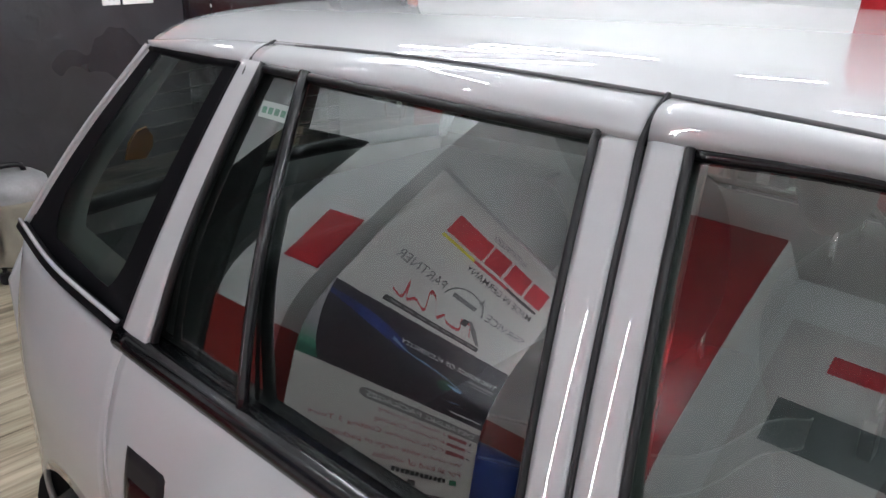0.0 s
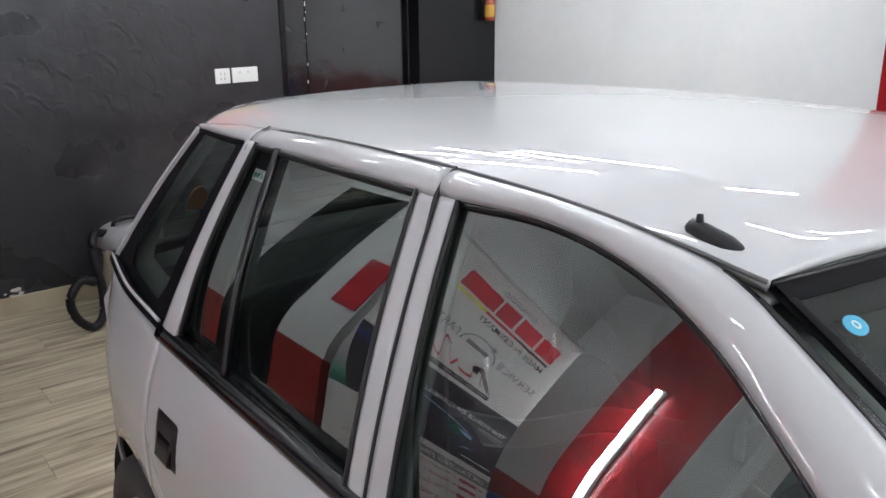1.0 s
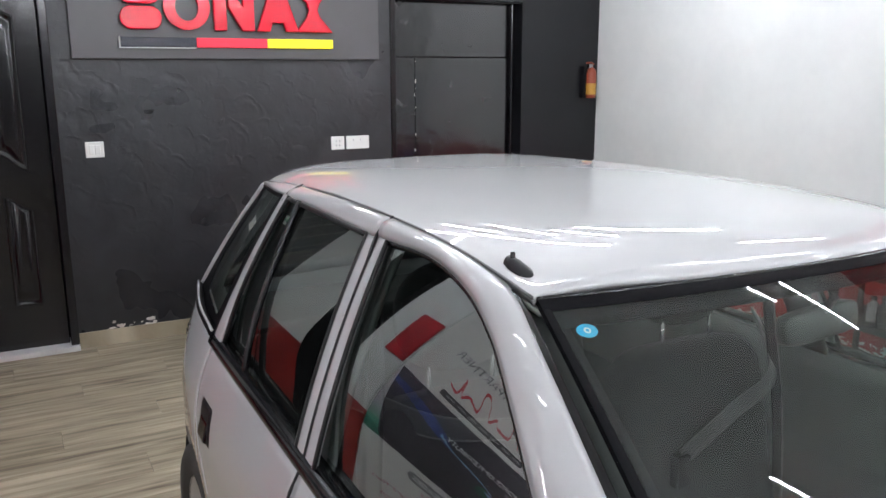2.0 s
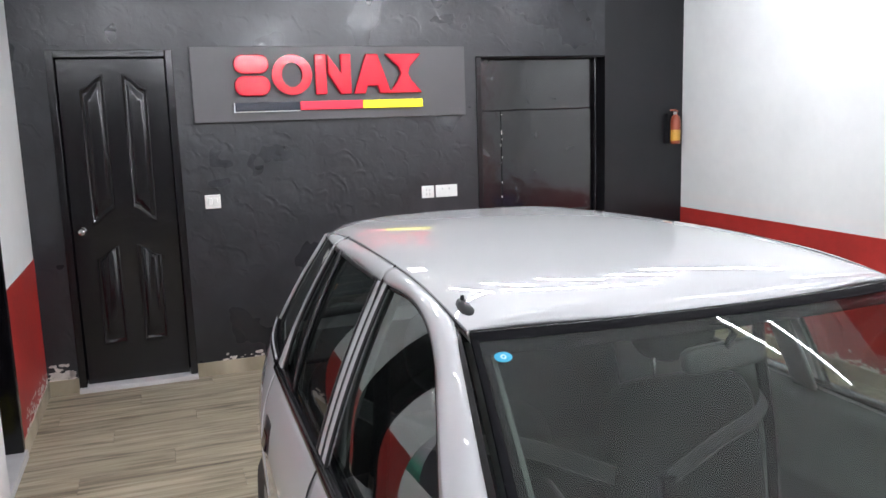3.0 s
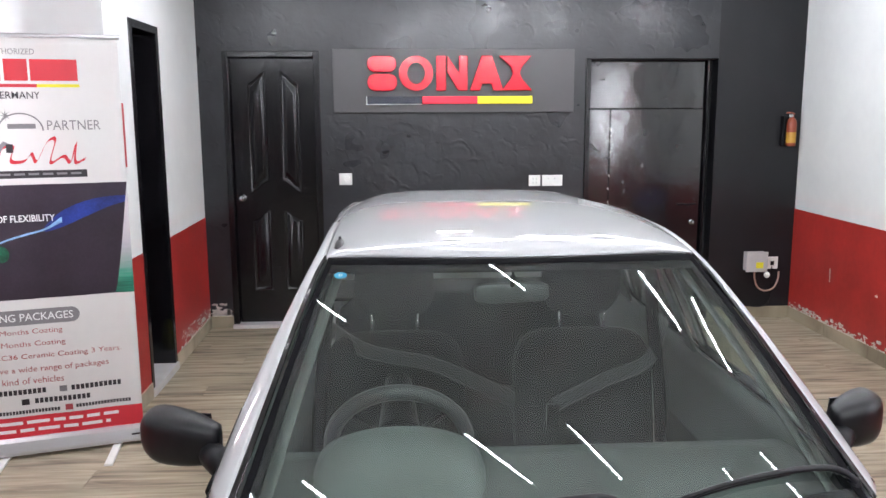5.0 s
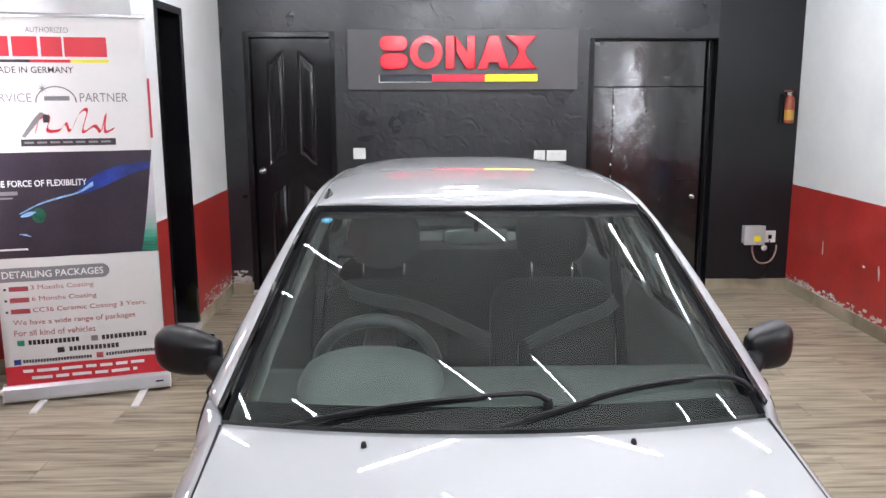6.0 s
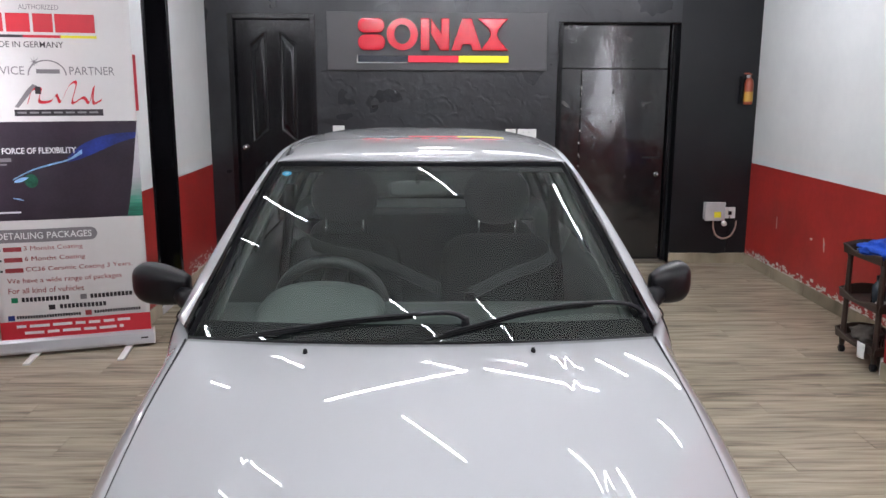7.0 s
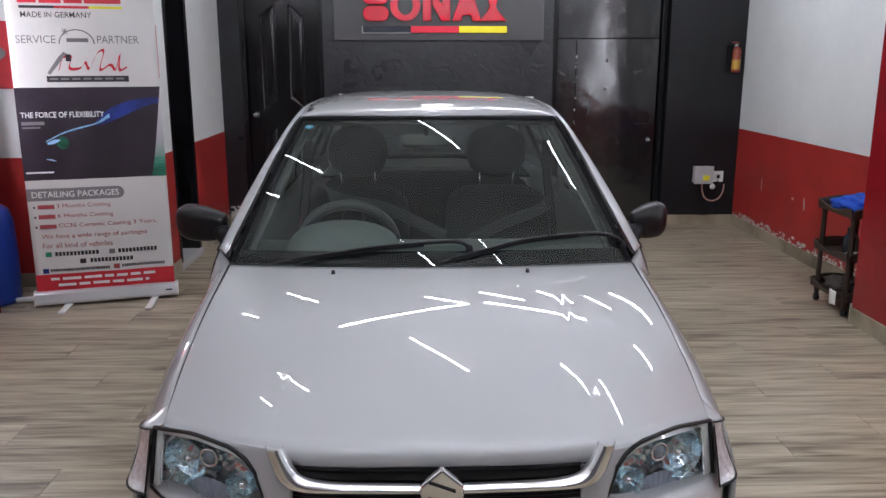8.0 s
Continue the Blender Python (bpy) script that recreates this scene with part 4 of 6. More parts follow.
def lamp_point(s, a, b, d=0.0):
    """Headlamp face: a from the outer to the inner end, b from the bottom to the top."""
    x = 0.632 - 0.285 * a + 0.03 * (1 - b) * (1 - a)
    top = at(0.632 - 0.285 * a, (0.347, 0.655), (0.36, 0.700), (0.385, 0.735), (0.43, 0.754), (0.50, 0.750), (0.57, 0.736), (0.632, 0.717))
    low = 0.555 + 0.02 * a
    return (s * x - 0.008, NOSE(x, 0.004) - 0.012 * (1 - b) + d, low + (top - low) * b)


def corner_point(s, a, b, d=0.0):
    top = Vector((0.640, -0.888, 0.714)).lerp(Vector((0.674, -0.80, 0.700)), a)
    low = Vector((0.660, -0.905, 0.560)).lerp(Vector((0.722, -0.815, 0.570)), a)
    p = low.lerp(top, b)
    k = 0.018 * math.sin(math.pi * a)
    return (s * (p.x + k) - 0.008, p.y - k * 0.7 + d, p.z)


for s in (-1, 1):
    fine = np.linspace(0, 1, 15)
    lamp = part("headlamp", grid([[lamp_point(s, a, b) for b in fine] for a in fine]), LENS, car, "clear headlamp with blue-tinged chrome reflectors", smooth=True)
    rnd = random.Random(11)
    # faceted bowl
    rows = [[lamp_point(s, a, b, 0.010 + 0.055 * (math.sin(math.pi * a) * math.sin(math.pi * b)) ** 0.5 + rnd.uniform(-0.007, 0.007)) for b in np.linspace(0.0, 1, 13)] for a in np.linspace(0, 1, 19)]
    part("lamp_bowl", grid(rows), REFLECTOR, lamp, "faceted blue-tinged reflector")
    rim = [lamp_point(s, 0, b, -0.002) for b in fine] + [lamp_point(s, a, 1, -0.002) for a in fine[1:]] + [lamp_point(s, 1, b, -0.002) for b in fine[::-1][1:]] + [lamp_point(s, a, 0, -0.002) for a in fine[::-1][1:-1]]
    part("lamp_seal", tube(rim, 0.0048, 8, closed=True), RUBBER, lamp, smooth=True)
    # pale bezel: broad along the top, narrow and ribbed down the outer end
    part("lamp_bezel", grid([[lamp_point(s, a, b, d) for b, d in ((0.985, 0.004), (0.93, 0.006), (0.885, 0.012), (0.87, 0.022))] for a in np.linspace(0.03, 0.985, 24)]), SATIN, lamp, "satin silver bezel", smooth=True)
    part("lamp_bezel", grid([[lamp_point(s, a, b, d) for a, d in ((0.02, 0.004), (0.065, 0.005), (0.085, 0.016))] for b in np.linspace(0.02, 0.97, 16)]), SATIN, lamp, "satin silver bezel", smooth=True)
    part("lamp_ribs", tube([lamp_point(s, 0.095, b, 0.010 + 0.004 * (k % 2)) for k, b in enumerate(np.linspace(0.05, 0.86, 34))], 0.003, 6), CHROME, lamp)
    # main reflector with flutes, a small round lamp, an inner reflector
    for name, a, b, r, flutes in (("main_reflector", 0.33, 0.56, 0.054, 22), ("inner_reflector", 0.80, 0.50, 0.032, 14)):
        m = Matrix.Translation(Vector(lamp_point(s, a, b, 0.026))) @ pose(0, 0, 0, 90, 0, s * 22)
        part(name, lathe([(0.006, -0.042), (r * 0.35, -0.038), (r * 0.65, -0.026), (r * 0.86, -0.010), (r, 0.010)], m, flutes), REFLECTOR, lamp)
        part("bulb_shield", lathe([(0.0, 0.004), (0.008, 0.002), (0.010, -0.010), (0.009, -0.036)], m, 12), CHROME, lamp, smooth=True)
    m = Matrix.Translation(Vector(lamp_point(s, 0.53, 0.70, 0.020))) @ pose(0, 0, 0, 90, 0, s * 18)
    part("side_light", lathe([(0.0, 0.006), (0.010, 0.004), (0.0155, -0.003), (0.017, -0.012)], m, 20), SMOKED, lamp, smooth=True)
    part("side_light_ring", tube([m @ Vector((0.019 * math.cos(q), 0.019 * math.sin(q), 0)) for q in np.linspace(0, 2 * math.pi, 24, endpoint=False)], 0.0032, 8, closed=True), CHROME, lamp, smooth=True)
    # smoked half-moon low in the lamp
    rows = [[lamp_point(s, 0.60 + 0.30 * math.cos(q) * k, 0.06 + 0.36 * math.sin(q) * k, 0.012 + 0.020 * k * k + 0.0016 * math.cos(30 * q)) for k in np.linspace(0.05, 1, 9)] for q in np.linspace(0.02, math.pi - 0.02, 61)]
    part("lower_screen", grid(rows), SMOKED, lamp, "smoked grey half-moon screen", smooth=True)
    rows = []
    for k in np.linspace(0, 1, 8):
        u = -0.872 + 0.070 * k
        a, b = Vector((s * (belt_x(u) - 0.006), u, belt_z(u) - 0.001)), Vector(corner_point(s, k, 1.0)) + Vector((0, 0.002, 0.001))
        rows.append([a.lerp(b, f) + Vector((s * 0.001, 0, 0.0015)) * (4 * f * (1 - f)) for f in np.linspace(0, 1, 6)])
    part("fender_nose", grid(rows), PAINT, car, smooth=True, solid=0.003)
    corner = part("corner_lamp", grid([[corner_point(s, a, b) for b in fine[::2]] for a in fine[::2]]), LENS, car, "clear corner lamp with a rosy reflector", smooth=True)
    part("corner_bowl", grid([[corner_point(s, a, b, 0.006 + 0.03 * (math.sin(math.pi * a) * math.sin(math.pi * b)) ** 0.5) for b in fine] for a in fine]), surface("rosy_reflector", (0.92, 0.78, 0.74), 0.3, metal=0.4, vary=0.35, scale=60, fine=200, bump=0.5), corner)
    edge = [corner_point(s, 0, b, -0.002) for b in fine] + [corner_point(s, a, 1, -0.002) for a in fine[1:]] + [corner_point(s, 1, b, -0.002) for b in fine[::-1][1:]] + [corner_point(s, a, 0, -0.002) for a in fine[::-1][1:-1]]
    part("lamp_seal", tube(edge, 0.0022, 6, closed=True), RUBBER, corner, smooth=True)

# aerial foot on the roof, inspection sticker
rows = [[(-0.482 + w * math.cos(q), 0.752 + 0.082 * f, 1.306 + 0.019 * f + 0.85 * h * max(0, math.sin(q))) for q in np.linspace(-0.3, math.pi + 0.3, 10)] for f, w, h in ((0, 0.004, 0.004), (0.1, 0.011, 0.011), (0.35, 0.015, 0.017), (0.7, 0.014, 0.018), (0.92, 0.011, 0.016), (1.0, 0.004, 0.006))]
aerial = part("aerial_foot", grid(rows), PLASTIC, car, "stubby black aerial foot without its rod", smooth=True)
part("aerial_socket", lathe([(0.0, 0.012), (0.005, 0.011), (0.006, 0.0), (0.007, -0.012)], Matrix.Translation((-0.482, 0.818, 1.335)) @ Matrix.Scale(0.75, 4), 12), PLASTIC, aerial, smooth=True)
c = Vector(screen_point(-0.905, 0.918, -0.004))
n = Vector((0, -0.5, 0.86)).normalized()
m = Matrix.Translation(c) @ n.to_track_quat("Z", "Y").to_matrix().to_4x4()
part("sticker", lathe([(0.0, 0.001), (0.018, 0.0008), (0.018, 0.0)], m @ Matrix.Diagonal((0.95, 0.70, 1, 1)), 20), CYAN, car, "small round cyan windscreen sticker")
part("sticker_print", lathe([(0.003, 0.0016), (0.0055, 0.0016), (0.0055, 0.0012)], m, 16), INK_WHITE, car, "white print on the sticker")

label = part("window_label", grid([[(-(glass_x(u, z) - 0.012), u, z) for z in np.linspace(1.238, 1.258, 4)] for u in np.linspace(1.712, 1.775, 5)]), INK_WHITE, car, "white printed label inside the vent window")
for k in range(4):
    part("label_bar", grid([[(-(glass_x(u, z) - 0.0105), u, z) for z in (1.244, 1.252)] for u in (1.717 + 0.014 * k, 1.727 + 0.014 * k)]), INK_GREEN, label)

# cabin
part("cabin_floor", box((-0.66, -0.1, 0.20), (0.66, 2.45, 0.26)), GAP, car)
rows = []
for x in np.linspace(-0.66, 0.66, 33):
    h = 0.0
    rows.append([(x, 0.02 - 0.08 * (1 - (x / 0.66) ** 2), 0.85), (x, 0.20, 0.862 + h * 0.25), (x, 0.36, 0.868 + h), (x, 0.44, 0.855 + h), (x, 0.475, 0.80 + h * 0.4), (x, 0.47, 0.66), (x, 0.40, 0.42)])
PALE_TRIM = surface("pale_green_trim", (0.060, 0.068, 0.064), 0.6, vary=0.06, scale=12, fine=400, bump=0.1)
for s in (-1, 1):
    part("screen_pillar_lining", grid([[(s * (Vector(screen_point(0.925 + 0.035 * k, g)).x + (0.008 if k else -0.01)), Vector(screen_point(1, g)).y + 0.02 + 0.05 * k, Vector(screen_point(1, g)).z - 0.016 - 0.01 * k) for k in (0, 0.4, 0.7, 1)] for g in np.linspace(0.02, 0.98, 16)]), PALE_TRIM, car, "pale grey-green pillar lining", smooth=True, solid=0.004)
dash = part("dashboard", grid(rows), surface("dark_grey_dash", (0.05, 0.057, 0.056), 0.6, vary=0.1, scale=12, fine=500, bump=0.15), car, "grey plastic dashboard with an instrument hood", smooth=True, solid=0.01)
rows = [[(-0.32 + 0.205 * math.cos(q) * w, u, 0.845 + h * math.sin(q) ** 0.8) for q in np.linspace(0.001, math.pi - 0.001, 25)] for u, w, h in ((0.10, 0.75, 0.004), (0.15, 0.9, 0.035), (0.22, 0.97, 0.072), (0.30, 1.0, 0.095), (0.37, 0.98, 0.100), (0.40, 0.94, 0.088), (0.405, 0.9, 0.05))]
part("instrument_hood", grid(rows), TRIM, dash, "rounded grey instrument hood", smooth=True, solid=0.008)
part("glovebox_strip", box((0.10, 0.468, 0.72), (0.58, 0.482, 0.74)), PLASTIC, dash)
wm = pose(-0.32, 0.60, 0.802, -68, 0, 0)
WHEEL_SKIN = surface("steering_wheel_skin", (0.042, 0.044, 0.046), 0.4, bump=0.1)
steer = part("steering_wheel", tube([wm @ Vector((0.185 * math.cos(a), 0.185 * math.sin(a), 0)) for a in [2 * math.pi * k / 40 for k in range(40)]], 0.021, 10, closed=True), WHEEL_SKIN, car, "black four-spoke steering wheel", smooth=True)
part("wheel_hub", lathe([(0.0, -0.035), (0.06, -0.03), (0.08, 0.0), (0.06, 0.04), (0.04, 0.25)], wm, 20), PLASTIC, steer, smooth=True)
for a in (20, 160, -40, -140):
    d = Vector((math.cos(radians(a)), math.sin(radians(a)), 0))
    part("wheel_spoke", tube([wm @ (d * 0.05), wm @ (d * 0.18)], 0.014, 8, flat=0.6), PLASTIC, steer, smooth=True)


def cushion(lo, hi, m, n=8, p=5.0):
    """A soft rounded block."""
    bm = bmesh.new()
    c = (Vector(lo) + Vector(hi)) / 2
    d = (Vector(hi) - Vector(lo)) / 2
    bmesh.ops.create_cube(bm, size=2)
    bmesh.ops.subdivide_edges(bm, edges=bm.edges[:], cuts=n, use_grid_fill=True)
    for v in bm.verts:
        q = v.co.copy()
        q *= max(abs(k) for k in q) / sum(abs(k) ** p for k in q) ** (1 / p)
        v.co = m @ (c + Vector((q.x * d.x, q.y * d.y, q.z * d.z)))
    return bm


for x in (-0.33, 0.327):
    sm = pose(x, 1.10, 0.40, 0, 0, 0)
    seat = part("front_seat", cushion((-0.25, -0.42, -0.12), (0.25, 0.10, 0.08), sm), FABRIC, car, "black fabric covered front seat", smooth=True)
    part("seat_back", cushion((-0.245, -0.06, -0.08), (0.245, 0.07, 0.50), pose(x, 1.16, 0.45, -12, 0, 0)), FABRIC, seat, smooth=True)
    part("headrest", cushion((-0.142, -0.05, -0.118), (0.142, 0.06, 0.125), pose(x, 1.275, 1.095, -8, 0, 0), p=2.4), FABRIC, seat, smooth=True)
    for d in (-0.079, 0.079):
        part("headrest_post", tube([(x + d, 1.245, 0.90), (x + d, 1.25, 1.02)], 0.0055, 8), CHROME, seat, "chrome headrest post", smooth=True)
BELT_EDGE = surface("pale_belt_edge", (0.062, 0.067, 0.065), 0.5, vary=0.1, scale=40, fine=900, bump=0.1)
WEBBING = surface("grey_belt_webbing", (0.030, 0.033, 0.033), 0.5, vary=0.2, scale=40, fine=900, bump=0.3)
for line in ([(-0.60, 1.33, 0.965), (-0.43, 1.185, 0.895), (-0.20, 1.163, 0.845), (0.01, 1.17, 0.745), (0.185, 1.22, 0.650)],
             [(0.645, 1.31, 0.955), (0.54, 1.150, 0.850), (0.37, 1.122, 0.785), (0.205, 1.115, 0.705)]):
    pts = spline(line, 30)
    rows = []
    for k, p in enumerate(pts):
        a = pts[min(k + 1, len(pts) - 1)] - pts[max(k - 1, 0)]
        side = Vector((-a.z, 0, a.x)).normalized() * 0.024
        rows.append([p - side, p - side * 0.8 + Vector((0, -0.002, 0)), p + side * 0.8 + Vector((0, -0.002, 0)), p + side])
    belt = part("seat_belt", grid(rows), WEBBING, car, "grey fastened seat belt across the seat", smooth=True, solid=0.0015)
    for k in (0, 3):
        part("belt_edge", tube([r[k] + Vector((0, -0.003, 0)) for r in rows], 0.0016, 5), BELT_EDGE, belt, "pale woven edge")
    e = pts[-1]
    part("buckle", box((e.x - 0.022, e.y - 0.012, e.z - 0.075), (e.x + 0.022, e.y + 0.014, e.z + 0.006)), PLASTIC, belt, bevel=0.004)
bench = part("rear_seat", cushion((-0.60, -0.25, -0.10), (0.60, 0.25, 0.08), pose(0, 1.75, 0.42, 0, 0, 0)), FABRIC, car, "black fabric rear bench", smooth=True)
part("bench_back", cushion((-0.60, -0.06, -0.05), (0.60, 0.07, 0.46), pose(0, 1.98, 0.45, -14, 0, 0)), FABRIC, bench, smooth=True)
part("parcel_shelf", box((-0.60, 2.06, 0.86), (0.60, 2.46, 0.875)), FABRIC, car, "black parcel shelf", bevel=0.004)
for s in (-1, 1):
    part("door_card", grid([[(s * (belt_x(u) - 0.03), u, belt_z(u) - 0.005), (s * (belt_x(u) - 0.055), u, 0.84), (s * (belt_x(u) - 0.04), u, 0.70), (s * (belt_x(u) - 0.09), u, 0.66), (s * (belt_x(u) - 0.03), u, 0.60), (s * (belt_x(u) - 0.03), u, 0.26)] for u in np.linspace(0.22, 2.30, 22)]), TRIM, car, "grey door lining", smooth=True, solid=0.008)
    strip("pillar_lining", [on_side(1.205 - 0.06 * k / 6, 1.29 - 0.4 * k / 6, -0.035) + Vector((0, -0.045, 0)) for k in range(7)], [on_side(1.205 - 0.06 * k / 6, 1.29 - 0.4 * k / 6, -0.035) + Vector((0, 0.045, 0)) for k in range(7)], s, TRIM, 0.0)
    part("seat_belt", tube(spline([(s * 0.555, 1.20, 1.16), (s * 0.56, 1.19, 1.0), (s * 0.585, 1.16, 0.75), (s * 0.60, 1.14, 0.42)], 16), 0.022, 6, flat=0.15), PLASTIC, car, "black seat belt", smooth=True)
rear_view = part("rear_view_mirror", cushion((-0.102, -0.016, -0.027), (0.102, 0.016, 0.027), pose(-0.012, 0.625, 1.214, -8, 0, 6)), surface("grey_mirror_shell", (0.030, 0.033, 0.033), 0.45, bump=0.02), car, "dark rear-view mirror on the windscreen", smooth=True)
part("mirror_arm", tube([(-0.012, 0.62, 1.23), (-0.012, 0.60, 1.262), (-0.012, 0.625, 1.285)], 0.008, 8), PLASTIC, rear_view, smooth=True)
part("warning_card", slab([(-0.030, 0.0), (0.012, -0.004), (0.024, 0.020), (0.022, 0.045), (0.008, 0.066), (-0.012, 0.060), (-0.026, 0.035)], 0, 0.004, pose(-0.45, 2.325, 1.055, 20, 0, 0)), AMBER, car, "orange card behind the rear screen")


# ---- doors ----
def panelled_door():
    d = thing("door_1", "closed black painted door with four raised panels", "door", kind="structure")
    w0, w1, y = D0 + 0.045, D1 - 0.045, 0.05
    part("door_leaf", box((w0 + 0.004, y, 0.03), (w1 - 0.004, y + 0.04, DH - 0.05)), BLACK_GLOSS, d, bevel=0.003)
    bm = box((D0, -0.012, 0), (w0, y + 0.06, DH))
    add_box(bm, (w1, -0.012, 0), (D1, y + 0.06, DH))
    add_box(bm, (w0, -0.012, DH - 0.045), (w1, y + 0.06, DH))
    part("door_frame", bm, BLACK_GLOSS, d, bevel=0.004)
    cx = (w0 + w1) / 2
    for s in (-1, 1):
        a, b = 0.052, 0.197
        xs = np.linspace(a, b, 9)
        up = [(cx + s * x, 1.915 + 0.09 * (0.5 + 0.5 * math.cos(math.pi * (x - a) / (b - a)))) for x in xs]
        low = [(cx + s * x, 1.065 + 0.09 * (0.5 + 0.5 * math.cos(math.pi * (x - a) / (b - a)))) for x in xs[::-1]]
        low2 = [(cx + s * x, 0.925 - 0.08 * (0.5 - 0.5 * math.cos(math.pi * (x - a) / (b - a)))) for x in xs]
        for outline in (up + low, low2 + [(cx + s * b, 0.28), (cx + s * a, 0.28)]):
            mid = Vector((sum(p[0] for p in outline) / len(outline), 0, sum(p[1] for p in outline) / len(outline)))
            bm = bmesh.new()
            ring = []
            for k, dy in ((1.0, 0.003), (0.975, -0.009), (0.94, -0.014), (0.90, -0.012), (0.86, -0.003), (0.80, -0.001), (0.66, -0.002), (0.60, -0.010), (0.55, -0.0135), (0.48, -0.0145), (0.38, -0.015)):
                kx = 1 - (1 - k) * 1.1
                ring.append([bm.verts.new((mid.x + (x - mid.x) * kx, y + dy, mid.z + (z - mid.z) * (1 - (1 - k) * 0.38))) for x, z in outline])
            for p, q in zip(ring, ring[1:]):
                for i in range(len(p)):
                    bm.faces.new((p[i], p[(i + 1) % len(p)], q[(i + 1) % len(p)], q[i]))
            bm.faces.new(ring[-1])
            part("door_panel", bm, BLACK_GLOSS, d, smooth=True)
    part("door_knob", lathe([(0.0, 0.062), (0.018, 0.060), (0.026, 0.045), (0.022, 0.03), (0.011, 0.02), (0.011, 0.008), (0.027, 0.006), (0.028, 0.0)], pose(w0 + 0.06, y, 1.03, 90, 0, 0), 20), STEEL, d, "steel door knob", smooth=True)
    part("threshold", box((D0, -0.05, 0.0), (D1, 0.22, 0.03)), MARBLE, d, "pale stone threshold", bevel=0.004)
    part("dark_backing", box((D0, 0.16, 0.03), (D1, 0.22, DH)), GAP, d)


def steel_door():
    d = thing("door_2", "closed black metal door with wavy glossy enamel", "door", kind="structure")
    y = 0.09
    seam, edge = 1.392, 2.145
    part("door_leaf", box((seam + 0.003, y, 0.02), (edge, y + 0.04, 1.70)), ENAMEL, d, bevel=0.003)
    part("door_stile", box((N0 + 0.05, y - 0.001, 0.02), (seam - 0.002, y + 0.04, 1.70)), ENAMEL, d, bevel=0.003)
    part("door_top_panel", box((N0 + 0.05, y + 0.004, 1.706), (edge, y + 0.04, NH - 0.02)), ENAMEL, d, bevel=0.003)
    rng = random.Random(31)
    for k in range(14):
        x, z, h = seam + rng.uniform(-0.006, 0.006), rng.uniform(0.75, 1.68), rng.uniform(0.006, 0.03)
        part("paint_chip", box((x, y - 0.0022, z), (x + rng.uniform(0.002, 0.006), y - 0.0012, z + h)), PEEL, d)
    bm = box((N0, -0.006, 0), (N0 + 0.045, y + 0.06, NH))
    add_box(bm, (edge + 0.008, 0.05, 0), (edge + 0.03, y + 0.06, NH))
    add_box(bm, (N0, 0.0, NH - 0.018), (N1, y + 0.06, NH))
    part("door_frame", bm, BLACK_GLOSS, d, bevel=0.009)
    # dark strip gives the deep gap beside the frame its shade by colour
    part("shaded_reveal", box((edge + 0.03, 0.13, 0), (N1, 0.2, NH - 0.02)), GAP, d)
    part("dark_backing", box((N0, 0.17, 0), (edge + 0.03, 0.22, NH)), GAP, d)
    part("door_knob", lathe([(0.0, 0.05), (0.014, 0.048), (0.018, 0.035), (0.009, 0.02), (0.009, 0.004), (0.02, 0.0)], pose(2.09, y, 0.79, 90, 0, 0), 16), STEEL, d, "small bright knob", smooth=True)
    part("hasp", box((1.96, y - 0.010, 0.932), (2.12, y, 0.942)), PLASTIC, d)
    part("threshold", box((N0, -0.01, 0.0), (2.175, 0.17, 0.018)), GROUT, d)


def wavy_gloss():
    """Glossy black enamel rolled on unevenly over sheet metal, with dull worn specks."""
    m, t, b, out = nodes_of("wavy_black_enamel")
    co = t.nodes.new("ShaderNodeTexCoord")
    slow = t.nodes.new("ShaderNodeTexNoise")
    slow.inputs["Scale"].default_value, slow.inputs["Detail"].default_value = 2.6, 2
    quick = t.nodes.new("ShaderNodeTexNoise")
    quick.inputs["Scale"].default_value, quick.inputs["Detail"].default_value, quick.inputs["Distortion"].default_value = 11, 5, 0.8
    for n in (slow, quick):
        t.links.new(co.outputs["Object"], n.inputs["Vector"])
    worn = t.nodes.new("ShaderNodeMapRange")
    worn.inputs["From Min"].default_value, worn.inputs["From Max"].default_value = 0.60, 0.72
    worn.inputs["To Min"].default_value, worn.inputs["To Max"].default_value = 0.13, 0.32
    t.links.new(quick.outputs["Fac"], worn.inputs["Value"])
    t.links.new(worn.outputs[0], b.inputs["Roughness"])
    ramp = t.nodes.new("ShaderNodeValToRGB")
    ramp.color_ramp.elements[0].position, ramp.color_ramp.elements[0].color = 0.35, (0.010, 0.0098, 0.011, 1)
    ramp.color_ramp.elements[1].position, ramp.color_ramp.elements[1].color = 0.8, (0.018, 0.0175, 0.019, 1)
    t.links.new(quick.outputs["Fac"], ramp.inputs["Fac"])
    t.links.new(ramp.outputs["Color"], b.inputs["Base Color"])
    b.inputs["Specular IOR Level"].default_value = 0.95
    first, second = t.nodes.new("ShaderNodeBump"), t.nodes.new("ShaderNodeBump")
    first.inputs["Strength"].default_value, first.inputs["Distance"].default_value = 1.0, 0.008
    second.inputs["Strength"].default_value, second.inputs["Distance"].default_value = 1.0, 0.0007
    t.links.new(slow.outputs["Fac"], first.inputs["Height"])
    t.links.new(quick.outputs["Fac"], second.inputs["Height"])
    t.links.new(first.outputs["Normal"], second.inputs["Normal"])
    t.links.new(second.outputs["Normal"], b.inputs["Normal"])
    return m


ENAMEL = wavy_gloss()
panelled_door()
steel_door()
side = thing("door_3", "open side doorway with a black frame and pale threshold", "doorway", kind="structure")
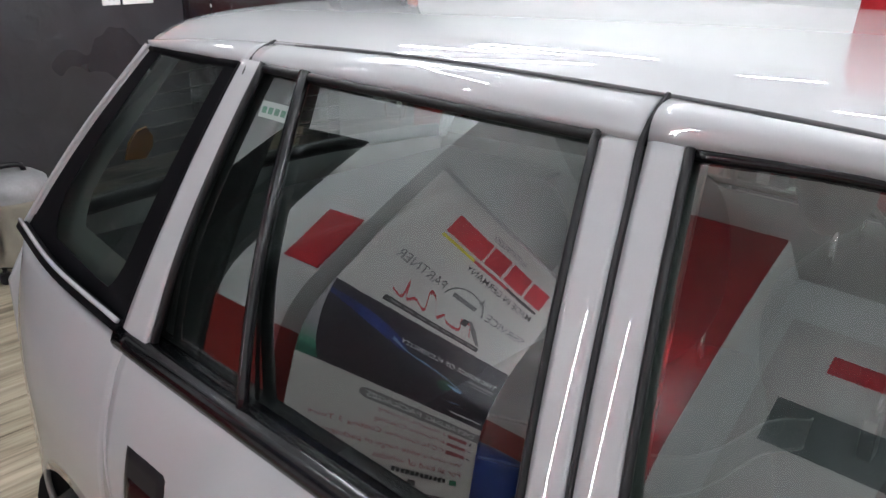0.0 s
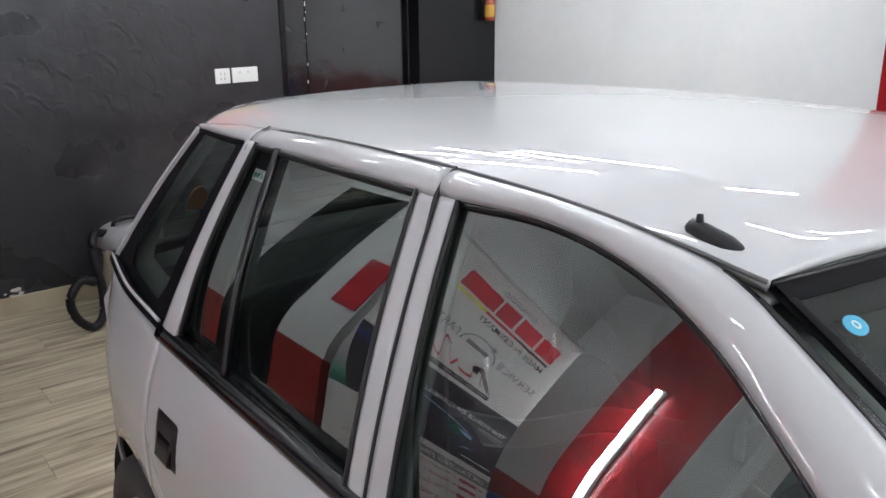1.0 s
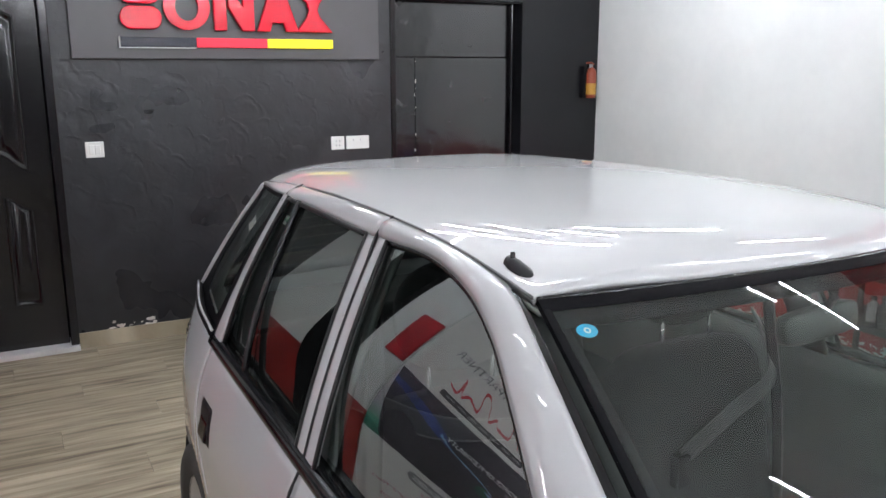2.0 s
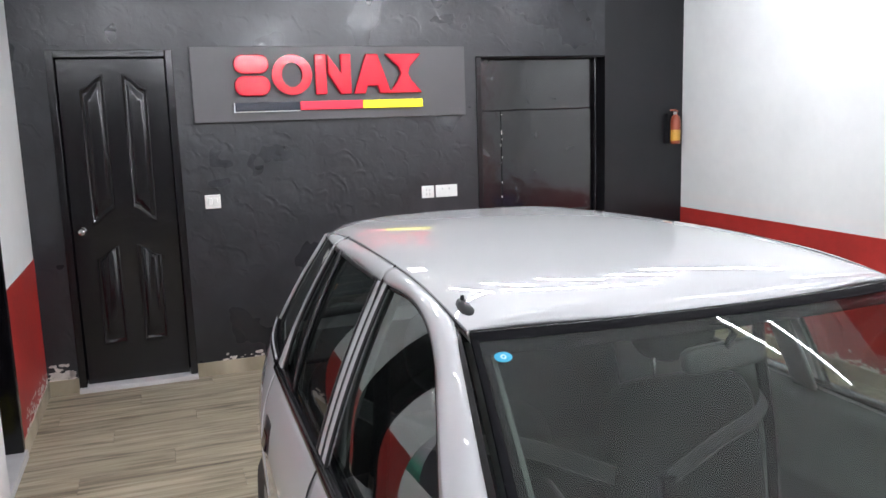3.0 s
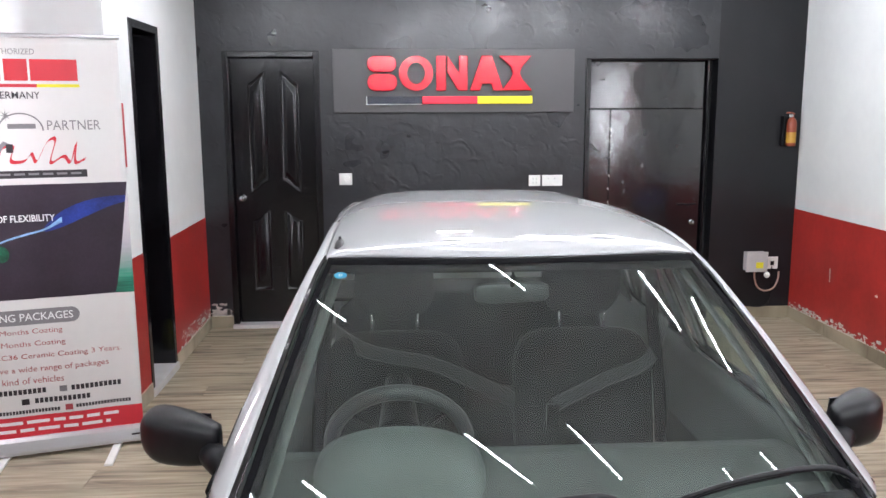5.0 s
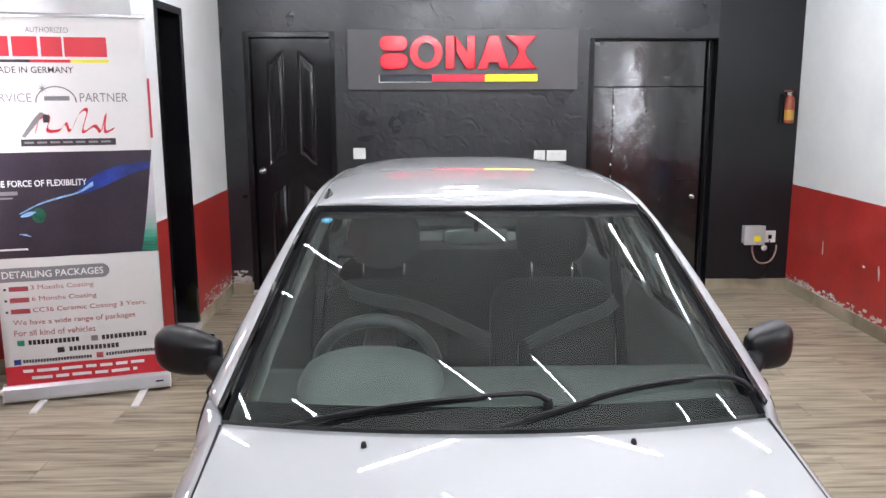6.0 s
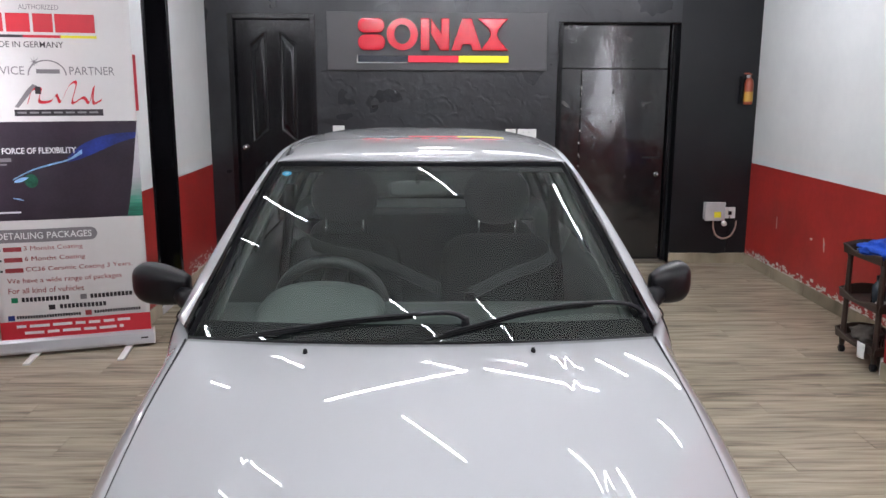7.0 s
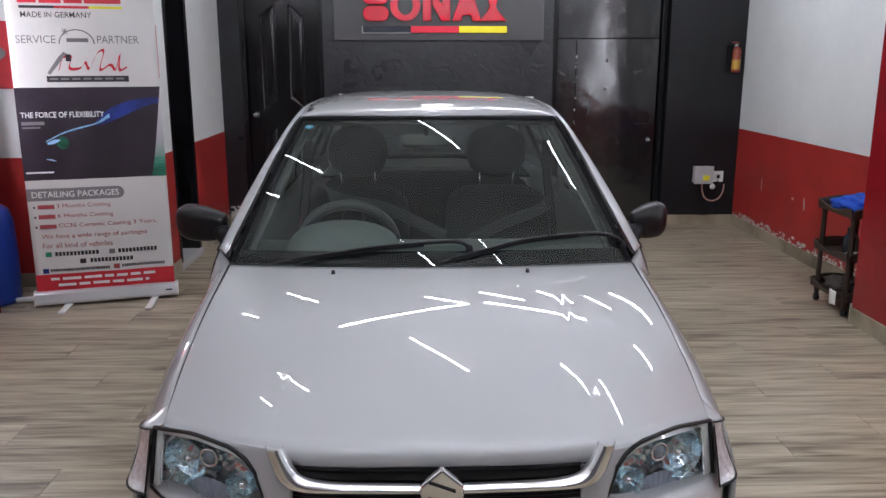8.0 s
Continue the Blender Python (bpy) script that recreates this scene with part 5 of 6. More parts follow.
bm = box((LEFT - 0.15, SD1 - 0.05, 0.05), (LEFT + 0.008, SD1, SDH))
add_box(bm, (LEFT - 0.15, SD0, 0.05), (LEFT + 0.008, SD0 + 0.05, SDH))
add_box(bm, (LEFT - 0.15, SD0 + 0.05, SDH - 0.05), (LEFT + 0.008, SD1 - 0.05, SDH))
part("door_frame", bm, BLACK_GLOSS, side, bevel=0.004)
part("threshold", box((LEFT - 0.6, SD0, 0.0), (LEFT + 0.02, SD1, 0.05)), MARBLE, side, "pale stone threshold", bevel=0.005)

# ---- skirting and peeling foot of the walls ----
def skirting(name, a, b, thick=0.012, high=0.095):
    a, b = Vector(a), Vector(b)
    d = (b - a).normalized()
    n = max(1, round((b - a).length / 0.6))
    run = thing(name, "wood-look tile skirting with a pale top edge", "skirting", kind="structure")
    for i in range(n):
        p, q = a.lerp(b, i / n), a.lerp(b, (i + 1) / n)
        m = Matrix.Translation((*p, 0)) @ Matrix.Rotation(math.atan2(d.y, d.x), 4, "Z")
        ob = part("skirting_tile", box((0.001, 0, 0), ((q - p).length - 0.001, thick, high)), TILE, run, bevel=0.002)
        ob.matrix_basis = m


skirting("baseboard_1", (D0, 0), (LEFT, 0))
skirting("baseboard_2", (N0, 0), (D1, 0))
skirting("baseboard_3", (RIGHT, 0), (N1, 0))
skirting("baseboard_4", (RIGHT, -2.93), (RIGHT, 0))
skirting("baseboard_5", (2.515, -3.6), (2.515, -2.93))
skirting("baseboard_6", (LEFT, 0), (LEFT, SD1))
skirting("baseboard_7", (LEFT, SD0), (LEFT, STEP_Y))
skirting("baseboard_8", (LEFT, STEP_Y), (LEFT2, STEP_Y))


def peel(a, b, axis, n, seed, high=0.10, size=1.0):
    """Ragged flakes of bare plaster low on a wall."""
    rnd = random.Random(seed)
    bm = bmesh.new()
    for i in range(n):
        f = rnd.random()
        p = Vector(a).lerp(Vector(b), f)
        w, h = size * rnd.uniform(0.004, 0.034), size * rnd.uniform(0.003, 0.016)
        z = 0.097 + rnd.random() ** 2.2 * high
        k = rnd.randint(6, 9)
        vs = []
        for j in range(k):
            t = 2 * math.pi * j / k
            r = rnd.uniform(0.5, 1.1)
            e, g = w * r * math.cos(t), h * r * math.sin(t)
            vs.append(bm.verts.new((p.x + (e if axis == "x" else 0), p.y + (0 if axis == "x" else e), z + g)))
        bm.faces.new(vs)
    return bm


flakes = [("x", (LEFT + 0.02, -0.002), (D0 - 0.02, -0.002), 60, 1, 0.10, 1.0), ("x", (LEFT + 0.04, -0.002), (D0 - 0.05, -0.002), 9, 7, 0.14, 2.2), ("x", (D1 + 0.02, -0.002), (-0.45, -0.002), 14, 2, 0.04, 1.0), ("y", (LEFT + 0.0055, -0.9), (LEFT + 0.0055, -0.02), 90, 3, 0.10, 1.0),
          ("y", (RIGHT - 0.0055, -2.9), (RIGHT - 0.0055, -0.03), 260, 4, 0.05, 1.0), ("y", (RIGHT - 0.0055, -2.4), (RIGHT - 0.0055, -0.5), 5, 5, 0.4, 1.0)]
for axis, a, b, n, seed, high, size in flakes:
    tagged(part("peeling_paint", peel(a, b, axis, n, seed, high, size), PEEL, solid=0.001), "flakes of bare plaster where paint peeled", "peeling paint", kind="stuff")

for y, z, lean in ((-1.42, 0.44, 0.012), (-0.62, 0.47, 0.002)):
    bm = bmesh.new()
    bm.faces.new([bm.verts.new((RIGHT - 0.0058, y + a, z + b)) for a, b in ((0, -0.05), (0.012, -0.046), (0.010 + lean, 0.0), (0.016 + lean, 0.05), (0.006 + lean, 0.055), (0.002, 0.01))])
    tagged(part("wall_scratch", bm, PEEL, solid=0.001), "pale upright scratch in the red wall paint", "scratch")

# ---- sign on the back wall ----
sign = thing("wall_sign", "charcoal sign panel with raised glossy red shapes and a tricolour bar", "sign")
part("panel", box((-0.782, -0.048, 1.682), (1.066, -0.002, 2.158)), SIGN, sign, bevel=0.003)


def raised(outline):
    bm = slab(outline, -0.095, -0.062)
    return part("raised_shape", bm, RED_ACRYLIC, sign, "glossy red acrylic shape", bevel=0.006)


def rounded(x0, x1, z0, z1, r, n=6):
    pts = []
    for cx, cz, a in ((x1 - r, z1 - r, 0), (x0 + r, z1 - r, 90), (x0 + r, z0 + r, 180), (x1 - r, z0 + r, 270)):
        pts += [(cx + r * math.cos(radians(a + 90 * k / n)), cz + r * math.sin(radians(a + 90 * k / n))) for k in range(n + 1)]
    return pts


raised(rounded(-0.52, -0.30, 1.985, 2.105, 0.055))
raised(rounded(-0.52, -0.295, 1.845, 1.972, 0.058))
ring = [(0.135 * math.cos(a) * 0.97 - 0.152, 0.13 * math.sin(a) + 1.975) for a in np.linspace(0, 2 * math.pi, 36, endpoint=False)]
hole = [(0.066 * math.cos(a) - 0.152, 0.078 * math.sin(a) + 1.975) for a in np.linspace(0, 2 * math.pi, 36, endpoint=False)]
bm = bmesh.new()
rings = [[bm.verts.new((x, y, z)) for x, z in src] for src, y in ((ring, -0.062), (ring, -0.092), (hole, -0.092), (hole, -0.062))]
for a, b in zip(rings, rings[1:] + rings[:1]):
    for i in range(36):
        bm.faces.new((a[i], a[(i + 1) % 36], b[(i + 1) % 36], b[i]))
part("raised_shape", bm, RED_ACRYLIC, sign, "glossy red acrylic ring")
raised([(0.0, 1.845), (0.075, 1.845), (0.075, 2.105), (0.0, 2.105)])
raised([(0.085, 2.105), (0.085, 1.98), (0.165, 1.845), (0.24, 1.845), (0.24, 2.105), (0.172, 2.105), (0.172, 1.985)])
raised([(0.255, 1.845), (0.345, 2.105), (0.425, 2.105), (0.515, 1.845), (0.435, 1.845), (0.42, 1.895), (0.35, 1.895), (0.335, 1.845)])
raised([(0.475, 2.105), (0.57, 2.02), (0.585, 1.975), (0.565, 1.93), (0.50, 1.845), (0.735, 1.845), (0.655, 1.935), (0.638, 1.975), (0.652, 2.02), (0.73, 2.105)])
for x0, x1, mt, lb in ((-0.525, -0.105, NAVY, "navy bar"), (-0.105, 0.318, RED_LIT, "lit red bar"), (0.318, 0.74, YELLOW_LIT, "lit yellow bar")):
    part("colour_bar", box((x0 + 0.001, -0.075, 1.748), (x1 - 0.001, -0.048, 1.803)), mt, sign, lb, bevel=0.003)
part("bar_edge", box((-0.53, -0.073, 1.742), (-0.107, -0.052, 1.747)), WHITE_PLASTIC, sign)
part("bar_edge", box((-0.532, -0.076, 1.742), (-0.526, -0.052, 1.803)), WHITE_PLASTIC, sign)


# ---- switches, sockets, box, extinguisher, lamp on the back wall ----
def plate(name, x0, x1, z0, z1, label, marks):
    p = thing(name, label, "switch")
    part("cover", box((x0, -0.011, z0), (x1, -0.001, z1)), WHITE_PLASTIC, p, bevel=0.003)
    for a, b, c, d, mt in marks:
        part("rocker" if mt is WHITE_PLASTIC else "slot", box((x0 + a, -0.015, z0 + b), (x0 + c, -0.011, z0 + d)), mt, p, bevel=0.001)


plate("light_switch", -0.755, -0.655, 1.128, 1.218, "white wall switch plate", [(0.02, 0.02, 0.048, 0.07, WHITE_PLASTIC), (0.052, 0.02, 0.08, 0.07, WHITE_PLASTIC)])
plate("wall_socket", 0.731, 0.822, 1.105, 1.191, "white single wall socket", [(0.03, 0.05, 0.036, 0.062, GREY_PLASTIC), (0.055, 0.05, 0.061, 0.062, GREY_PLASTIC), (0.03, 0.022, 0.038, 0.034, GREY_PLASTIC), (0.053, 0.022, 0.061, 0.034, GREY_PLASTIC)])
plate("wall_socket", 0.836, 0.998, 1.105, 1.191, "white double wall socket", [(0.045, 0.055, 0.053, 0.063, GREY_PLASTIC), (0.095, 0.055, 0.103, 0.063, GREY_PLASTIC)])
plate("wall_socket", 2.697, 2.79, 0.408, 0.508, "white wall socket with a black plug", [(0.03, 0.03, 0.06, 0.065, PLASTIC)])
ebox = thing("junction_box", "grey plastic junction box with a yellow label", "electrical box")
part("case", box((2.502, -0.075, 0.405), (2.665, -0.001, 0.555)), GREY_PLASTIC, ebox, bevel=0.006)
part("cover", box((2.495, -0.085, 0.398), (2.672, -0.075, 0.562)), GREY_PLASTIC, ebox, bevel=0.004)
part("label", box((2.575, -0.087, 0.428), (2.635, -0.085, 0.478)), INK_YELLOW, ebox, "yellow label")
part("conduit", tube(spline([(2.585, -0.04, 0.40), (2.59, -0.04, 0.33), (2.62, -0.045, 0.26), (2.68, -0.05, 0.235), (2.75, -0.045, 0.26), (2.79, -0.03, 0.33), (2.80, -0.012, 0.385)], 40), 0.0075, 8), COPPER, ebox, "pinkish flexible conduit", smooth=True)
part("cable", tube(spline([(2.74, -0.014, 0.43), (2.735, -0.03, 0.32), (2.73, -0.035, 0.2), (2.70, -0.04, 0.12), (2.62, -0.05, 0.102), (2.56, -0.03, 0.105)], 30), 0.004, 6), PLASTIC, ebox, smooth=True)
part("tag", lathe([(0.0, 0.012), (0.022, 0.006), (0.026, -0.006), (0.0, -0.012)], pose(2.668, -0.09, 0.375, 80, 20, 0), 12), WHITE_PLASTIC, ebox, smooth=True)

ext = thing("fire_extinguisher", "small red fire extinguisher with a yellow label on a bracket", "fire extinguisher")
part("cylinder", lathe([(0.0, 1.405), (0.032, 1.405), (0.038, 1.415), (0.038, 1.585), (0.030, 1.615), (0.014, 1.63), (0.014, 1.645), (0.0, 1.645)], Matrix.Translation((2.808, -0.055, 0)), 20), EXT_RED, ext, smooth=True)
part("label", lathe([(0.0386, 1.432), (0.0386, 1.515)], Matrix.Translation((2.808, -0.055, 0)), 20), surface("ochre_label", (0.44, 0.24, 0.035), 0.4, bump=0), ext, "yellow printed label", smooth=True)
part("valve", box((2.775, -0.07, 1.63), (2.81, -0.04, 1.655)), STEEL, ext, bevel=0.003)
part("lever", tube([(2.76, -0.055, 1.665), (2.80, -0.058, 1.668), (2.825, -0.06, 1.655)], 0.007, 8), EXT_RED, ext, smooth=True)
part("bracket", box((2.745, -0.05, 1.41), (2.755, -0.001, 1.64)), PLASTIC, ext)

bulk = thing("wall_lamp", "bright rectangular wall lamp high on the black wall", "lamp")
part("body", box((-0.02, -0.06, 2.69), (0.285, -0.001, 2.80)), WHITE_PLASTIC, bulk, bevel=0.006)
part("diffuser", box((-0.012, -0.075, 2.696), (0.277, -0.061, 2.794)), LED_PANEL, bulk, "glowing white diffuser", bevel=0.005)


# ---- roll-up banner ----
banner = thing("rollup_banner", "white, dark and red printed roll-up banner in an aluminium stand", "banner", pose(-2.446, -2.52, 0, 0, 0, 16.2))
BW = 0.852
part("base", grid([[(x, y, z) for y, z in ((-0.01, 0.02), (-0.012, 0.035), (0.0, 0.085), (0.02, 0.10), (0.06, 0.10), (0.085, 0.07), (0.085, 0.02))] for x in (0.0, BW)]), ALU, banner, "brushed aluminium cassette", solid=0.003)
for x in (0.0, BW):
    part("end_cap", slab([(-0.012, 0.018), (0.0, 0.088), (0.02, 0.104), (0.06, 0.104), (0.088, 0.07), (0.088, 0.018)], -0.004, 0.004, Matrix.Translation((x, 0, 0)) @ Matrix.Rotation(math.pi / 2, 4, "Z")), WHITE_PLASTIC, banner)
part("base_mark", box((BW - 0.075, -0.012, 0.055), (BW - 0.035, -0.006, 0.063)), INK_BLACK, banner)
for x in (0.19, 0.70):
    part("foot", box((x - 0.02, -0.155, 0.002), (x + 0.02, 0.20, 0.016), pose(0, 0, 0, 0, 0, -8)), WHITE_PLASTIC, banner, bevel=0.004)
part("pole", tube([(BW / 2, 0.07, 0.05), (BW / 2, 0.055, 2.05)], 0.009, 8), ALU, banner, smooth=True)
part("top_rail", tube([(0.005, 0.035, 2.052), (BW - 0.005, 0.035, 2.052)], 0.011, 10), ALU, banner, smooth=True)


def sag(x, z):
    """Depth of the hanging sheet, with faint ripples."""
    return 0.032 + 0.005 * math.sin(x * 9 + z * 2) * math.sin(z * 3.1) + 0.003 * math.sin(x * 21 - z)


IN = 0.016
part("sheet", grid([[(x, sag(x, z), z) for z in np.linspace(0.09, 2.05, 50)] for x in np.linspace(IN, BW - IN, 26)]), VINYL, banner, "white vinyl sheet", smooth=True, solid=0.001)


def printed(name, outline_rows, material, label="", lift=0.002):
    return part(name, grid([[(x, sag(x, z) - lift, z) for x, z in r] for r in outline_rows]), material, banner, label, smooth=True)


def block(name, x0, x1, z0, z1, material, lift=0.002, label="", nx=10, nz=8):
    return printed(name, [[(x, z) for z in np.linspace(z0, z1, nz)] for x in np.linspace(x0, x1, nx)], material, label, lift)


def dashes(name, x0, x1, z0, z1, material, step, fill=0.75):
    """A row of short bars in place of characters."""
    for k in range(int((x1 - x0) / step)):
        block(name, x0 + k * step, x0 + (k + fill) * step, z0, z1, material, 0.003, nx=2, nz=2)


def words(body, x0, x1, z0, z1, material, weight=0.0):
    ob = letters(body, material, banner, Matrix.Translation((x0, 0, z0)), x1 - x0, z1 - z0, weight=weight)
    for v in ob.data.vertices:
        v.co.y = sag(v.co.x, v.co.z) - 0.0042
    return ob


block("dark_picture", IN, BW - IN, 0.80, 1.357, INK_NIGHT, 0.0018, "night picture of a car's outline", 26, 20)
block("red_footer", IN, BW - IN, 0.10, 0.205, INK_RED, 0.0018, "red address strip", 20, 5)
# top: brand shapes and words
words("AUTHORIZED", 0.27, 0.47, 1.965, 1.992, INK_GREY)
for x0, x1 in ((0.085, 0.185), (0.20, 0.32), (0.335, 0.435), (0.445, 0.55), (0.545, 0.65)):
    block("brand_block", x0, x1, 1.845, 1.945, INK_RED)
for x0, x1, mt in ((0.09, 0.28, INK_BLACK), (0.28, 0.47, INK_RED), (0.47, 0.655, INK_YELLOW)):
    block("brand_bar", x0, x1, 1.815, 1.83, mt)
words("MADE IN GERMANY", 0.095, 0.48, 1.762, 1.795, INK_BLACK, 0.002)
words("SERVICE", 0.055, 0.27, 1.615, 1.66, INK_GREY)
words("PARTNER", 0.50, 0.735, 1.615, 1.66, INK_GREY)
arc = [(0.385 + 0.10 * math.cos(a), 1.612 + 0.085 * math.sin(a)) for a in np.linspace(0, math.pi, 24)]
printed("car_outline", [[(x, z), (0.385 + (x - 0.385) * 0.93, 1.612 + (z - 1.612) * 0.92)] for x, z in arc], INK_GREY)
block("car_shade", 0.33, 0.45, 1.622, 1.645, INK_GREY)
for k in range(4):
    a = radians(45 * k)
    printed("star_ray", [[(0.325 + 0.028 * math.cos(a), 1.685 + 0.028 * math.sin(a)), (0.325 - 0.003 * math.sin(a), 1.685 + 0.003 * math.cos(a))], [(0.325 + 0.003 * math.sin(a), 1.685 - 0.003 * math.cos(a)), (0.325 - 0.028 * math.cos(a), 1.685 - 0.028 * math.sin(a))]], INK_GREY)
script = [(0.27, 1.455), (0.30, 1.53), (0.345, 1.535), (0.33, 1.47), (0.39, 1.47), (0.42, 1.505), (0.44, 1.465), (0.49, 1.555), (0.53, 1.57), (0.50, 1.46), (0.56, 1.49), (0.59, 1.46), (0.62, 1.555), (0.61, 1.46), (0.655, 1.475)]
pts = spline([(x, z, 0) for x, z in script], 90)
printed("script_stroke", [[(p.x - 0.004, p.y - 0.008), (p.x + 0.006, p.y + 0.008)] for p in pts], INK_RED, "red script flourish")
printed("tool_drawing", [[(0.205, 1.44), (0.222, 1.432)], [(0.275, 1.535), (0.30, 1.525)], [(0.305, 1.565), (0.335, 1.55)]], INK_GREY)
block("tool_head", 0.315, 0.345, 1.51, 1.55, INK_BLACK)
block("tagline_bar", 0.20, 0.66, 1.388, 1.424, INK_BLACK)
for k in range(7):
    block("tagline_bar", 0.215 + 0.062 * k, 0.262 + 0.062 * k, 1.402, 1.412, INK_GREY, 0.003, nx=3, nz=2)
# dark picture
words("THE FORCE OF FLEXIBILITY", 0.035, 0.50, 1.178, 1.212, INK_WHITE, 0.016)
block("small_print", 0.035, 0.16, 1.135, 1.155, INK_GREY, 0.003, nx=4, nz=2)
block("small_print", 0.035, 0.135, 1.115, 1.124, INK_GREY, 0.003, nx=4, nz=2)
block("small_print", 0.03, 0.185, 0.842, 0.852, INK_WHITE, 0.003, nx=4, nz=2)
streak = [(0.16, 1.035, 0.008), (0.26, 1.085, 0.012), (0.36, 1.115, 0.015), (0.45, 1.138, 0.014), (0.53, 1.185, 0.038), (0.64, 1.232, 0.038), (0.74, 1.262, 0.026), (BW - IN, 1.278, 0.014)]
printed("blue_streak", [[(p.x, p.y - p.z), (p.x, p.y), (p.x, p.y + p.z)] for p in spline(streak[3:], 24)], INK_BLUE, "blue light streak", 0.003)
printed("pale_streak", [[(p.x, p.y - p.z * 0.35), (p.x, p.y + p.z * 0.35)] for p in spline(streak[:5], 20)], INK_PALE, "pale light streak", 0.0034)
printed("lamp_glint", [[(0.165 + 0.075 * k, 1.022 + 0.022 * k - 0.012 * math.sin(math.pi * (0.1 + 0.85 * k))), (0.165 + 0.075 * k, 1.022 + 0.022 * k + 0.012 * math.sin(math.pi * (0.1 + 0.85 * k)))] for k in np.linspace(0, 1, 10)], INK_PALE, "", 0.0036)
printed("green_glint", [[(0.252 + 0.035 * math.cos(a), 1.025 - 0.04 * math.sin(a)), (0.252 + 0.035 * math.cos(a), 1.025 + 0.04 * math.sin(a))] for a in np.linspace(0.05, math.pi - 0.05, 14)], surface("deep_green_ink", (0.008, 0.09, 0.05), 0.35, vary=0.5, scale=20, bump=0), "", 0.003)
printed("violet_streak", [[(0.15, 0.925), (0.15, 0.93)], [(0.18, 0.918), (0.18, 0.928)], [(0.205, 0.912), (0.205, 0.916)]], INK_PALE)
def water_print():
    """Pale sky above rippled green water, following the height on the sheet."""
    m, t, b, out = nodes_of("water_print")
    co = t.nodes.new("ShaderNodeTexCoord")
    xyz = t.nodes.new("ShaderNodeSeparateXYZ")
    t.links.new(co.outputs["Object"], xyz.inputs[0])
    mp = t.nodes.new("ShaderNodeMapping")
    mp.inputs["Scale"].default_value = (6, 1, 75)
    t.links.new(co.outputs["Object"], mp.inputs["Vector"])
    n = t.nodes.new("ShaderNodeTexNoise")
    n.inputs["Scale"].default_value = 1.0
    t.links.new(mp.outputs[0], n.inputs["Vector"])
    wave = t.nodes.new("ShaderNodeMath")
    wave.operation = "MULTIPLY_ADD"
    wave.inputs[1].default_value = 0.10
    t.links.new(n.outputs["Fac"], wave.inputs[0])
    t.links.new(xyz.outputs["Z"], wave.inputs[2])
    r = t.nodes.new("ShaderNodeMapRange")
    r.inputs["From Min"].default_value, r.inputs["From Max"].default_value = 0.83, 1.25
    t.links.new(wave.outputs[0], r.inputs["Value"])
    ramp = t.nodes.new("ShaderNodeValToRGB")
    e = ramp.color_ramp.elements
    e[0].position, e[0].color = 0.0, (0.006, 0.05, 0.04, 1)
    e[1].position, e[1].color = 1.0, (0.52, 0.50, 0.53, 1)
    for place, colour in ((0.10, (0.02, 0.19, 0.12, 1)), (0.17, (0.01, 0.10, 0.07, 1)), (0.26, (0.04, 0.27, 0.18, 1)), (0.40, (0.24, 0.33, 0.30, 1)), (0.62, (0.42, 0.41, 0.45, 1))):
        e.new(place).color = colour
    t.links.new(r.outputs[0], ramp.inputs["Fac"])
    t.links.new(ramp.outputs["Color"], b.inputs["Base Color"])
    b.inputs["Roughness"].default_value = 0.35
    return m


shore = [(0.748 + 0.086 * ((z - 0.80) / 0.55) ** 0.8, z) for z in np.linspace(0.80, 1.35, 16)]
printed("water_corner", [[(x + (BW - IN - x) * k, z) for k in (0, 0.5, 1)] for x, z in shore], water_print(), "green water and pale sky in the picture's corner", 0.003)
# lower text
pill = [(x, 0.038 * math.sqrt(max(0.02, 1 - max(0, (x - 0.537) / 0.038) ** 2))) for x in np.append(np.linspace(IN, 0.537, 12), np.linspace(0.545, 0.575, 7))]
printed("heading_pill", [[(x, 0.71 - h), (x, 0.71 + h)] for x, h in pill], INK_GREY, "grey rounded heading bar", 0.0025)
words("DETAILING PACKAGES", 0.045, 0.545, 0.692, 0.730, INK_WHITE, 0.008)
for k, (txt, x1) in enumerate((("3 Months Coating", 0.49), ("6 Months Coating", 0.50), ("CC36 Ceramic Coating 3 Years.", 0.755))):
    z = 0.618 - 0.062 * k
    block("bullet", 0.045, 0.057, z + 0.008, z + 0.020, INK_BLACK, 0.003, nx=2, nz=2)
    block("brand_word_bar", 0.07, 0.165, z + 0.002, z + 0.028, INK_ROSE, 0.003, nx=4, nz=2)
    words(txt, 0.178, x1, z, z + 0.033, INK_ROSE)
words("We have a wide range of packages", 0.075, 0.69, 0.425, 0.462, INK_ROSE)
words("For all kind of vehicles", 0.075, 0.48, 0.372, 0.405, INK_ROSE)
for x0, x1, z in ((0.14, 0.40, 0.318), (0.51, 0.76, 0.318), (0.34, 0.60, 0.266)):
    dashes("number_bar", x0, x1, z + 0.002, z + 0.028, INK_BLACK, 0.0215)
for x, z, mt in ((0.085, 0.317, INK_GREEN), (0.455, 0.317, INK_GREY), (0.28, 0.265, INK_BLACK), (0.06, 0.212, INK_BLUE), (0.475, 0.218, INK_ROSE)):
    block("icon", x, x + 0.035, z, z + 0.030, mt, 0.003, nx=3, nz=3)
dashes("handle_bar", 0.105, 0.455, 0.220, 0.238, INK_BLACK, 0.0145)
dashes("handle_bar", 0.525, 0.80, 0.226, 0.244, INK_BLACK, 0.0145)
